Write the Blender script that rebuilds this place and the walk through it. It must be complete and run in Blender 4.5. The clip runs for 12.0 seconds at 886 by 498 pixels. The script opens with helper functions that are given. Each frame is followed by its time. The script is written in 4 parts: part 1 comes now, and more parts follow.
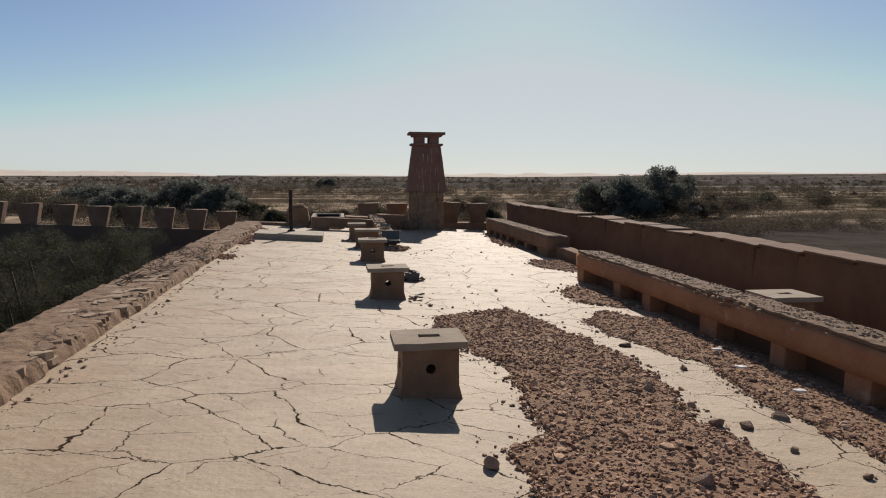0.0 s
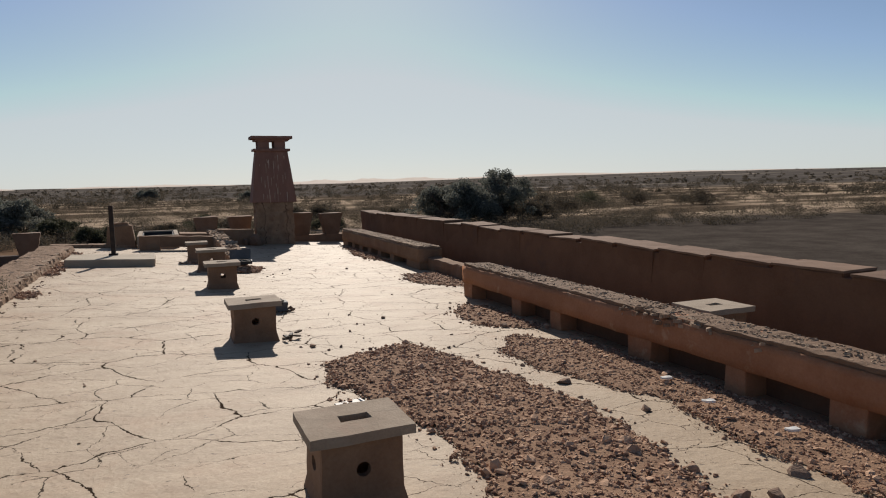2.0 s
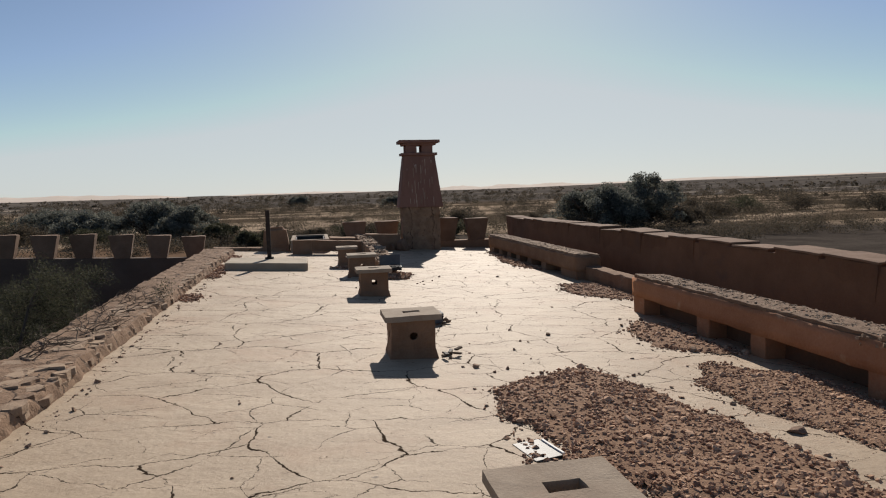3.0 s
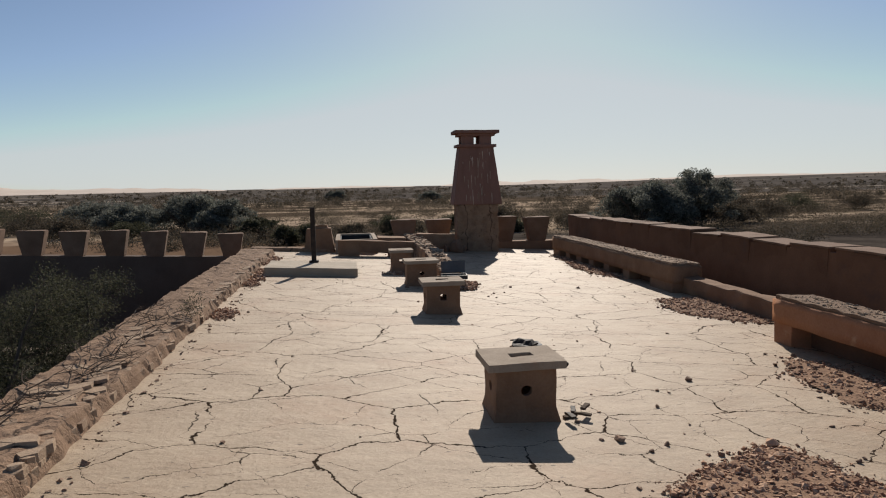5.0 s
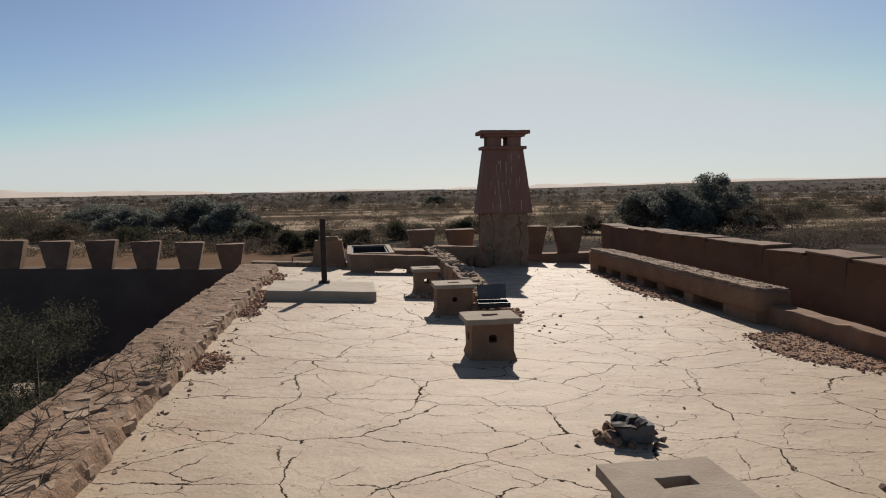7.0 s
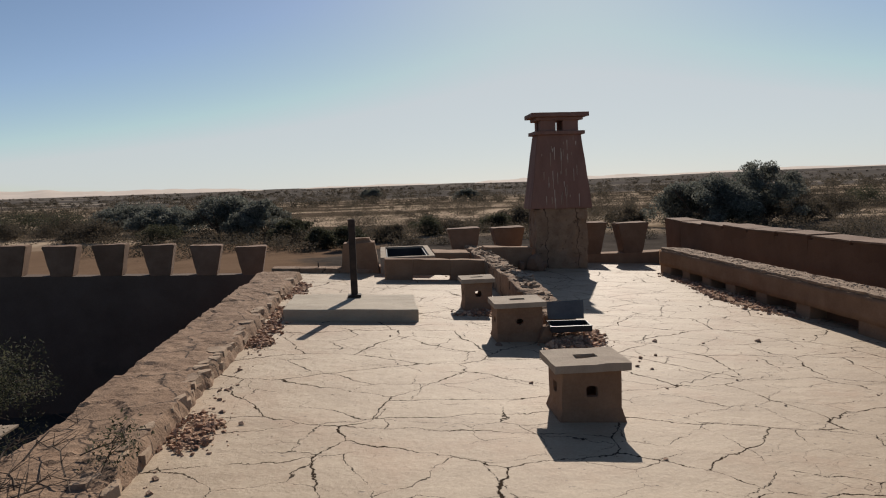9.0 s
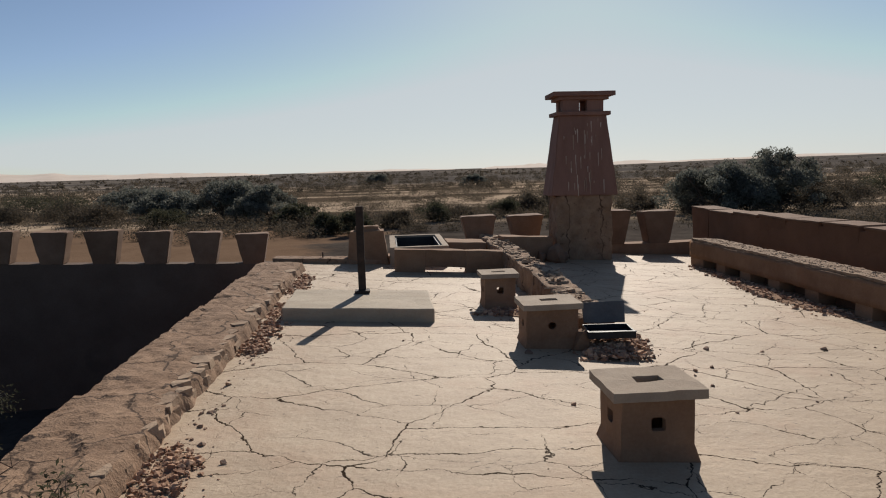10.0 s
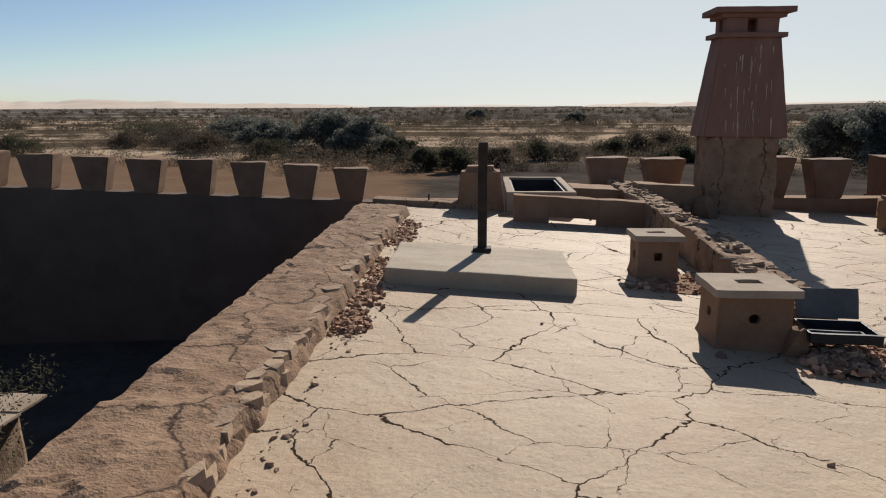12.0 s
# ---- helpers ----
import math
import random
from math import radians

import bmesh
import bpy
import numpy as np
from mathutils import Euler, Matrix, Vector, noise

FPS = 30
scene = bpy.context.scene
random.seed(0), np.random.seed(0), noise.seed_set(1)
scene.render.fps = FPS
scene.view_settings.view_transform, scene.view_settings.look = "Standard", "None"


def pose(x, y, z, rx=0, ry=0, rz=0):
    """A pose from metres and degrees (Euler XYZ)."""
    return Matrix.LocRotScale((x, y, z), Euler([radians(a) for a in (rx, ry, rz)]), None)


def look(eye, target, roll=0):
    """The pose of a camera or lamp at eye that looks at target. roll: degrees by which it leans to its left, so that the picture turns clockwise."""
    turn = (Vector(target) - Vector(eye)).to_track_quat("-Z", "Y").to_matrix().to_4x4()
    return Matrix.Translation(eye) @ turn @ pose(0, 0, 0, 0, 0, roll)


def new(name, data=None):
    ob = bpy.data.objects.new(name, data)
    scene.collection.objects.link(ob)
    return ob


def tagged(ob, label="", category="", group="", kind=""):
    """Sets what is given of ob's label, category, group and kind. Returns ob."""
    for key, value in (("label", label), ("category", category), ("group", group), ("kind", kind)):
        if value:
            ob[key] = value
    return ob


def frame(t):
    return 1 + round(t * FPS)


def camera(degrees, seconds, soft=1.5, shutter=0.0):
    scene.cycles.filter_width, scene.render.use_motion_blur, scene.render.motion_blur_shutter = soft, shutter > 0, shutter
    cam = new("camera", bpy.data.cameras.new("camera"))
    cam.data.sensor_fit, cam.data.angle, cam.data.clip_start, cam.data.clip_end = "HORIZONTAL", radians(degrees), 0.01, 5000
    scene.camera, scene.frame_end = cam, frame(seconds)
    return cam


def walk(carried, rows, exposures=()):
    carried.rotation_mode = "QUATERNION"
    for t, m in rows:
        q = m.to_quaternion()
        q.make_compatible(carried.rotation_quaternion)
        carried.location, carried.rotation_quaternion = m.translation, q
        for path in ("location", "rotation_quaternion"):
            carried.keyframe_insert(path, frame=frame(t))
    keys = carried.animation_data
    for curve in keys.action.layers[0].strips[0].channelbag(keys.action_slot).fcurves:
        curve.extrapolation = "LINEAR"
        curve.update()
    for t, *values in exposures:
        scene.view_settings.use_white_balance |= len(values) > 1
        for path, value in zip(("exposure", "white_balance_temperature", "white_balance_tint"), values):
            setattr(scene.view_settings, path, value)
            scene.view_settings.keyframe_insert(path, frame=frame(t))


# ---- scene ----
cam = camera(67.6, 12.0, soft=1.1)


PATH = [
    (0, (0.03, -0.803, 1.657), (0.341, 1.16, 1.436), 0.2),
    (0.5, (-0.067, -0.449, 1.667), (0.307, 1.5, 1.419), -0.6),
    (1, (-0.055, -0.016, 1.629), (0.59, 1.857, 1.354), 0.1),
    (1.5, (-0.088, 0.419, 1.633), (0.721, 2.23, 1.374), -0.4),
    (2, (-0.176, 0.849, 1.676), (0.6, 2.681, 1.468), -1.2),
    (2.5, (-0.161, 1.272, 1.663), (0.399, 3.182, 1.469), -1.0),
    (3, (-0.251, 1.778, 1.629), (0.136, 3.731, 1.448), -1.6),
    (3.5, (-0.293, 2.263, 1.624), (0.012, 4.229, 1.428), -1.6),
    (3.7, (-0.319, 2.492, 1.629), (-0.053, 4.465, 1.431), -1.1),
    (5.3, (-0.598, 4.011, 1.665), (-0.311, 5.982, 1.476), -1.2),
    (5.5, (-0.642, 4.224, 1.701), (-0.361, 6.195, 1.519), -1.1),
    (6, (-0.658, 4.679, 1.705), (-0.368, 6.651, 1.552), -1.2),
    (6.5, (-0.667, 5.164, 1.713), (-0.423, 7.142, 1.543), -0.9),
    (7, (-0.711, 5.644, 1.726), (-0.438, 7.617, 1.544), -1.0),
    (7.5, (-0.702, 6.132, 1.73), (-0.517, 8.116, 1.563), -1.0),
    (7.7, (-0.736, 6.307, 1.714), (-0.557, 8.292, 1.552), -1.0),
    (9.3, (-0.78, 7.944, 1.717), (-0.599, 9.924, 1.503), -2.0),
    (9.5, (-0.828, 8.133, 1.687), (-0.63, 10.111, 1.463), -1.5),
    (10, (-0.825, 8.588, 1.695), (-0.664, 10.566, 1.454), -1.6),
    (10.5, (-0.905, 8.999, 1.689), (-0.753, 10.977, 1.437), -1.9),
    (11, (-0.941, 9.44, 1.661), (-0.832, 11.418, 1.388), -1.0),
    (11.5, (-1.051, 9.863, 1.637), (-1.004, 11.837, 1.317), -0.1),
    (12, (-1.16, 10.213, 1.612), (-1.281, 12.164, 1.189), -0.2),
]
walk(cam, [(t, look(eye, target, roll)) for t, eye, target, roll in PATH], ((0, 0.0), (11.2, 0.0), (11.6, 0.05), (12, 0.18)))

SUN_UP, SUN_TURN = 32.0, 16.0

world = bpy.data.worlds.new("world")
scene.world = world
world.use_nodes = True
wt = world.node_tree
sky = wt.nodes.new("ShaderNodeTexSky")
sky.sky_type, sky.sun_disc, sky.sun_elevation, sky.sun_rotation = "NISHITA", False, radians(SUN_UP), radians(SUN_TURN)
sky.air_density, sky.dust_density, sky.ozone_density, sky.altitude = 0.7, 0.38, 0.7, 300


def sky_mix(blend, amount, first, second):
    """Blends one sky colour with another, channel by channel."""
    k = wt.nodes.new("ShaderNodeMix")
    k.data_type, k.blend_type, k.clamp_result = "RGBA", blend, False
    k.inputs[0].default_value = amount
    for i, v in ((6, first), (7, second)):
        if isinstance(v, tuple):
            k.inputs[i].default_value = (*v, 1)
        else:
            wt.links.new(v, k.inputs[i])
    return k.outputs[2]


# clear deep zenith, and a pale dusty veil of even brightness along the horizon
deep = sky_mix("MULTIPLY", 1.0, sky.outputs[0], (0.98, 1.0, 1.01))
veil = sky_mix("DARKEN", 0.85, deep, (7.1, 7.6, 7.75))
wt.links.new(veil, wt.nodes["Background"].inputs[0])
wt.nodes["Background"].inputs[1].default_value = 0.080
sun = new("sun", bpy.data.lights.new("sun", "SUN"))
sun.data.energy, sun.data.angle, sun.data.color = 4.9, radians(0.5), (1, 0.915, 0.815)
sun.matrix_world = look((0, 0, 0), (-math.sin(radians(SUN_TURN)), -math.cos(radians(SUN_TURN)), -math.tan(radians(SUN_UP))))


# ---- materials ----
def mat(name, dark, light, scale=4.0, rough=0.9, bump=0.3, fine=60.0, island=0.0, rnd=0.0, stain=None, stain_scale=1.2, stain_at=0.6, stretch=(1, 1, 1), spec=0.25):
    """Two scales of mottling between two colours, fine relief, an optional stain, and variation from piece to piece."""
    m = bpy.data.materials.new(name)
    m.use_nodes = True
    n, l = m.node_tree.nodes, m.node_tree.links
    b = n["Principled BSDF"]
    b.inputs["Roughness"].default_value = rough
    b.inputs["Specular IOR Level"].default_value = spec
    geo, mp = n.new("ShaderNodeNewGeometry"), n.new("ShaderNodeMapping")
    mp.inputs["Scale"].default_value = stretch
    l.new(geo.outputs["Position"], mp.inputs["Vector"])

    def tex(s, detail=6.0):
        t = n.new("ShaderNodeTexNoise")
        t.inputs["Scale"].default_value, t.inputs["Detail"].default_value, t.inputs["Roughness"].default_value = s, detail, 0.62
        l.new(mp.outputs[0], t.inputs["Vector"])
        return t.outputs[0]

    def math_node(op, a, c):
        k = n.new("ShaderNodeMath")
        k.operation = op
        for i, v in enumerate((a, c)):
            if isinstance(v, (int, float)):
                k.inputs[i].default_value = v
            else:
                l.new(v, k.inputs[i])
        return k.outputs[0]

    big, small = tex(scale), tex(fine, 3.0)
    f = math_node("ADD", math_node("MULTIPLY", big, 0.72), math_node("MULTIPLY", small, 0.28))
    if island:
        f = math_node("ADD", f, math_node("MULTIPLY", math_node("SUBTRACT", geo.outputs["Random Per Island"], 0.5), island))
    if rnd:
        oi = n.new("ShaderNodeObjectInfo")
        f = math_node("ADD", f, math_node("MULTIPLY", math_node("SUBTRACT", oi.outputs["Random"], 0.5), rnd))
    ramp = n.new("ShaderNodeValToRGB")
    ramp.color_ramp.elements[0].position, ramp.color_ramp.elements[1].position = 0.32, 0.68
    ramp.color_ramp.elements[0].color, ramp.color_ramp.elements[1].color = (*dark, 1), (*light, 1)
    l.new(f, ramp.inputs[0])
    col = ramp.outputs[0]
    if stain:
        r2 = n.new("ShaderNodeValToRGB")
        r2.color_ramp.elements[0].position, r2.color_ramp.elements[1].position = stain_at, stain_at + 0.09
        l.new(tex(stain_scale, 8.0), r2.inputs[0])
        mx = n.new("ShaderNodeMix")
        mx.data_type = "RGBA"
        l.new(r2.outputs[0], mx.inputs[0])
        l.new(col, mx.inputs[6])
        mx.inputs[7].default_value = (*stain, 1)
        col = mx.outputs[2]
    l.new(col, b.inputs["Base Color"])
    if bump:
        bp = n.new("ShaderNodeBump")
        bp.inputs["Strength"].default_value, bp.inputs["Distance"].default_value = bump, 0.02
        l.new(math_node("ADD", big, math_node("MULTIPLY", small, 0.5)), bp.inputs["Height"])
        l.new(bp.outputs[0], b.inputs["Normal"])
    return m


def floor_material():
    """Sun-bleached cement screed: mottled sand colour with dirt-filled cracks at two sizes and stains."""
    m = bpy.data.materials.new("cracked_screed")
    m.use_nodes = True
    n, l = m.node_tree.nodes, m.node_tree.links
    b = n["Principled BSDF"]
    b.inputs["Roughness"].default_value, b.inputs["Specular IOR Level"].default_value = 0.68, 0.28
    geo = n.new("ShaderNodeNewGeometry")

    def noise_tex(s, detail, vec, rough=0.6):
        t = n.new("ShaderNodeTexNoise")
        t.inputs["Scale"].default_value, t.inputs["Detail"].default_value, t.inputs["Roughness"].default_value = s, detail, rough
        l.new(vec, t.inputs["Vector"])
        return t

    def m2(op, a, c, clamp=False):
        k = n.new("ShaderNodeMath")
        k.operation, k.use_clamp = op, clamp
        for i, v in enumerate((a, c)):
            if isinstance(v, (int, float)):
                k.inputs[i].default_value = v
            else:
                l.new(v, k.inputs[i])
        return k.outputs[0]

    def vec(op, a, c):
        k = n.new("ShaderNodeVectorMath")
        k.operation = op
        for i, v in enumerate((a, c)):
            if isinstance(v, tuple):
                k.inputs[i].default_value = v
            else:
                l.new(v, k.inputs[i])
        return k.outputs[0]

    flat = vec("MULTIPLY", geo.outputs["Position"], (1, 1, 0))
    wob = vec("MULTIPLY", vec("SUBTRACT", noise_tex(2.6, 2, flat, 0.5).outputs["Color"], (0.5, 0.5, 0.5)), (0.24, 0.22, 0))
    fine_wob = vec("MULTIPLY", vec("SUBTRACT", noise_tex(14, 3, flat).outputs["Color"], (0.5, 0.5, 0.5)), (0.07, 0.07, 0))
    jag = vec("MULTIPLY", vec("SUBTRACT", noise_tex(46, 2, flat).outputs["Color"], (0.5, 0.5, 0.5)), (0.022, 0.022, 0))
    bent = vec("MULTIPLY", vec("ADD", vec("ADD", vec("ADD", flat, wob), fine_wob), jag), (0.8, 1.25, 0))

    def crack(scale, width, keep, keep_scale):
        v = n.new("ShaderNodeTexVoronoi")
        v.feature, v.voronoi_dimensions = "DISTANCE_TO_EDGE", "2D"
        v.inputs["Scale"].default_value = scale
        l.new(bent, v.inputs["Vector"])
        gate = m2("ADD", m2("MULTIPLY", noise_tex(keep_scale, 2, flat).outputs[0], 0.7), m2("MULTIPLY", noise_tex(11, 2, flat).outputs[0], 0.3))
        w = m2("MULTIPLY", m2("SUBTRACT", gate, keep, True), width * 6)
        line = m2("SUBTRACT", 1, m2("DIVIDE", v.outputs["Distance"], m2("ADD", w, 1e-4)), True)
        return m2("MULTIPLY", line, 3.0, True)

    deep = m2("MAXIMUM", crack(1.1, 0.0076, 0.36, 2.6), m2("MULTIPLY", crack(1.9, 0.011, 0.44, 2.0), 0.95))
    deep = m2("MAXIMUM", deep, m2("MULTIPLY", crack(4.2, 0.018, 0.55, 1.3), 0.7))
    streak = vec("MULTIPLY", flat, (0.9, 1.5, 1))
    tone = m2("ADD", m2("MULTIPLY", noise_tex(1.3, 7, streak, 0.65).outputs[0], 0.6), m2("MULTIPLY", noise_tex(45, 4, flat).outputs[0], 0.4))
    ramp = n.new("ShaderNodeValToRGB")
    e = ramp.color_ramp.elements
    e[0].position, e[1].position = 0.34, 0.66
    e[0].color, e[1].color = (0.315, 0.226, 0.144, 1), (0.465, 0.358, 0.245, 1)
    l.new(tone, ramp.inputs[0])
    # red earth stains
    sr = n.new("ShaderNodeValToRGB")
    sr.color_ramp.elements[0].position, sr.color_ramp.elements[1].position = 0.50, 0.70
    l.new(noise_tex(0.8, 8, flat, 0.7).outputs[0], sr.inputs[0])
    mx = n.new("ShaderNodeMix")
    mx.data_type = "RGBA"
    l.new(m2("MULTIPLY", sr.outputs[0], 0.55), mx.inputs[0])
    l.new(ramp.outputs[0], mx.inputs[6])
    mx.inputs[7].default_value = (0.345, 0.205, 0.118, 1)
    # dark pits
    pit = n.new("ShaderNodeValToRGB")
    pit.color_ramp.elements[0].position, pit.color_ramp.elements[1].position = 0.66, 0.72
    l.new(noise_tex(16, 4, streak, 0.5).outputs[0], pit.inputs[0])
    m3 = n.new("ShaderNodeMix")
    m3.data_type = "RGBA"
    l.new(m2("MAXIMUM", m2("MULTIPLY", deep, 0.95), m2("MULTIPLY", pit.outputs[0], 0.6)), m3.inputs[0])
    l.new(mx.outputs[2], m3.inputs[6])
    m3.inputs[7].default_value = (0.028, 0.019, 0.014, 1)
    l.new(m3.outputs[2], b.inputs["Base Color"])
    l.new(m2("MULTIPLY", m2("SUBTRACT", 1, m2("MULTIPLY", deep, 1.0), True), 0.33), b.inputs["Specular IOR Level"])
    bp = n.new("ShaderNodeBump")
    bp.inputs["Strength"].default_value, bp.inputs["Distance"].default_value = 0.7, 0.02
    relief = m2("SUBTRACT", m2("ADD", m2("MULTIPLY", noise_tex(11, 8, flat, 0.7).outputs[0], 0.8), m2("MULTIPLY", noise_tex(2.2, 4, streak).outputs[0], 0.9)), m2("MULTIPLY", deep, 1.2))
    l.new(relief, bp.inputs["Height"])
    l.new(bp.outputs[0], b.inputs["Normal"])
    return m


def ground_material():
    """Desert plain: dark gravel near the building, pale sand drifts between the scrub, grey flats far off."""
    m = bpy.data.materials.new("desert_ground")
    m.use_nodes = True
    n, l = m.node_tree.nodes, m.node_tree.links
    b = n["Principled BSDF"]
    b.inputs["Roughness"].default_value, b.inputs["Specular IOR Level"].default_value = 1.0, 0.0
    geo, sep = n.new("ShaderNodeNewGeometry"), n.new("ShaderNodeSeparateXYZ")
    l.new(geo.outputs["Position"], sep.inputs[0])

    def m2(op, a, c, clamp=False):
        k = n.new("ShaderNodeMath")
        k.operation, k.use_clamp = op, clamp
        for i, v in enumerate((a, c)):
            if isinstance(v, (int, float)):
                k.inputs[i].default_value = v
            else:
                l.new(v, k.inputs[i])
        return k.outputs[0]

    def tex(s, detail, stretch=(1, 1, 1)):
        mp = n.new("ShaderNodeMapping")
        mp.inputs["Scale"].default_value = stretch
        l.new(geo.outputs["Position"], mp.inputs["Vector"])
        t = n.new("ShaderNodeTexNoise")
        t.inputs["Scale"].default_value, t.inputs["Detail"].default_value, t.inputs["Roughness"].default_value = s, detail, 0.65
        l.new(mp.outputs[0], t.inputs["Vector"])
        return t.outputs[0]

    def mix(fac, a, c):
        k = n.new("ShaderNodeMix")
        k.data_type = "RGBA"
        l.new(fac, k.inputs[0])
        for i, v in ((6, a), (7, c)):
            if isinstance(v, tuple):
                k.inputs[i].default_value = (*v, 1)
            else:
                l.new(v, k.inputs[i])
        return k.outputs[2]

    # how far out along the walk, pushed outwards on the gravel terrace beside the building
    out = m2("ADD", sep.outputs[1], m2("MULTIPLY", sep.outputs[0], 0.15))
    wob = m2("MULTIPLY", m2("SUBTRACT", tex(0.05, 5), 0.5), 26)
    reach = m2("ADD", out, wob)
    gravel = mix(m2("MULTIPLY", m2("SUBTRACT", tex(0.35, 8), 0.35), 3.0, True), (0.058, 0.048, 0.041), (0.102, 0.086, 0.072))
    gravel = mix(m2("MULTIPLY", m2("SUBTRACT", tex(6.0, 4), 0.5), 2.5, True), gravel, (0.036, 0.029, 0.025))
    earth = mix(tex(0.3, 6), (0.12, 0.077, 0.05), (0.225, 0.15, 0.10))
    west = m2("MULTIPLY", m2("SUBTRACT", m2("ADD", -2, m2("MULTIPLY", m2("SUBTRACT", tex(0.11, 5), 0.5), 30)), sep.outputs[0]), 0.25, True)
    beyond = m2("MULTIPLY", m2("SUBTRACT", sep.outputs[1], 25), 0.5, True)
    gravel = mix(m2("MULTIPLY", west, beyond), gravel, earth)
    sand = mix(tex(0.4, 6), (0.34, 0.255, 0.175), (0.50, 0.39, 0.285))
    scrubland = mix(m2("MULTIPLY", m2("SUBTRACT", tex(0.045, 7, (0.55, 1.5, 1)), 0.455), 9.0, True), (0.10, 0.075, 0.053), sand)
    near = mix(m2("MULTIPLY", m2("SUBTRACT", reach, 67), 0.12, True), gravel, scrubland)
    flats = mix(m2("MULTIPLY", m2("SUBTRACT", tex(0.012, 8, (0.25, 1.6, 1)), 0.54), 7.0, True), (0.10, 0.088, 0.078), (0.36, 0.30, 0.24))
    col = mix(m2("MULTIPLY", m2("SUBTRACT", reach, 210), 0.02, True), near, flats)
    l.new(col, b.inputs["Base Color"])
    bp = n.new("ShaderNodeBump")
    bp.inputs["Strength"].default_value, bp.inputs["Distance"].default_value = 0.5, 0.12
    l.new(tex(3.0, 6), bp.inputs["Height"])
    l.new(bp.outputs[0], b.inputs["Normal"])
    return m


def foliage(name, dark, light, scale, fine):
    """Thin leaves: part of the light passes through them."""
    m = mat(name, dark, light, scale, 0.8, 0, fine, island=0.7)
    n, l = m.node_tree.nodes, m.node_tree.links
    b, out = n["Principled BSDF"], n["Material Output"]
    tr, mx = n.new("ShaderNodeBsdfTranslucent"), n.new("ShaderNodeMixShader")
    l.new(b.inputs["Base Color"].links[0].from_socket, tr.inputs["Color"])
    mx.inputs[0].default_value = 0.45
    l.new(b.outputs[0], mx.inputs[1])
    l.new(tr.outputs[0], mx.inputs[2])
    l.new(mx.outputs[0], out.inputs["Surface"])
    return m


SCREED, GROUND = floor_material(), ground_material()
PLASTER = mat("ochre_plaster", (0.182, 0.103, 0.061), (0.285, 0.176, 0.109), 2.5, 0.92, 0.35, 50, rnd=0.25, stain=(0.24, 0.13, 0.075), stain_scale=1.6, stain_at=0.62)
RED_PLASTER = mat("red_plaster", (0.287, 0.130, 0.067), (0.432, 0.221, 0.125), 1.8, 0.92, 0.4, 40, rnd=0.15, stain=(0.46, 0.30, 0.19), stain_scale=2.2, stain_at=0.6)
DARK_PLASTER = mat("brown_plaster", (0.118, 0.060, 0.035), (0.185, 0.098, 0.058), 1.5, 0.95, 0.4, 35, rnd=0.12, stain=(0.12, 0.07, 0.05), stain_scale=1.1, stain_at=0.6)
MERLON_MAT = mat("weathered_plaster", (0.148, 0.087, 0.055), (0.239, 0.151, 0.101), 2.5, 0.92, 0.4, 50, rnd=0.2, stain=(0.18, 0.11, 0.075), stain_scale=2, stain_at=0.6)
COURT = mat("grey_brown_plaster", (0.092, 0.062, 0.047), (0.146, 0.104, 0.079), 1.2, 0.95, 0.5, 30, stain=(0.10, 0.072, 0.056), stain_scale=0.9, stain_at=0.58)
CEMENT = mat("grey_cement", (0.256, 0.195, 0.141), (0.376, 0.303, 0.229), 3.5, 0.9, 0.4, 70, rnd=0.2, stain=(0.30, 0.22, 0.16), stain_scale=2.5, stain_at=0.6)
MUD = mat("mud_mortar", (0.182, 0.110, 0.068), (0.327, 0.217, 0.141), 5, 0.95, 1.0, 60, stain=(0.085, 0.052, 0.034), stain_scale=9, stain_at=0.6)


def add_cracks(m, scale, width, dark):
    """Thin broken cracks, bent by noise, over what a material already shows."""
    n, l = m.node_tree.nodes, m.node_tree.links
    b = n["Principled BSDF"]
    geo, nz, v = n.new("ShaderNodeNewGeometry"), n.new("ShaderNodeTexNoise"), n.new("ShaderNodeTexVoronoi")
    nz.inputs["Scale"].default_value, nz.inputs["Detail"].default_value = 5, 5
    l.new(geo.outputs["Position"], nz.inputs["Vector"])
    bend = n.new("ShaderNodeVectorMath")
    bend.operation = "MULTIPLY_ADD"
    l.new(nz.outputs["Color"], bend.inputs[0])
    bend.inputs[1].default_value = (0.3, 0.3, 0.3)
    l.new(geo.outputs["Position"], bend.inputs[2])
    v.feature, v.voronoi_dimensions = "DISTANCE_TO_EDGE", "2D"
    v.inputs["Scale"].default_value = scale
    l.new(bend.outputs[0], v.inputs["Vector"])
    ramp = n.new("ShaderNodeValToRGB")
    ramp.color_ramp.elements[0].position, ramp.color_ramp.elements[1].position = width * 0.4, width
    ramp.color_ramp.elements[0].color, ramp.color_ramp.elements[1].color = (0.9, 0.9, 0.9, 1), (0, 0, 0, 1)
    l.new(v.outputs["Distance"], ramp.inputs[0])
    mx = n.new("ShaderNodeMix")
    mx.data_type = "RGBA"
    l.new(ramp.outputs[0], mx.inputs[0])
    l.new(b.inputs["Base Color"].links[0].from_socket, mx.inputs[6])
    mx.inputs[7].default_value = (*dark, 1)
    l.new(mx.outputs[2], b.inputs["Base Color"])


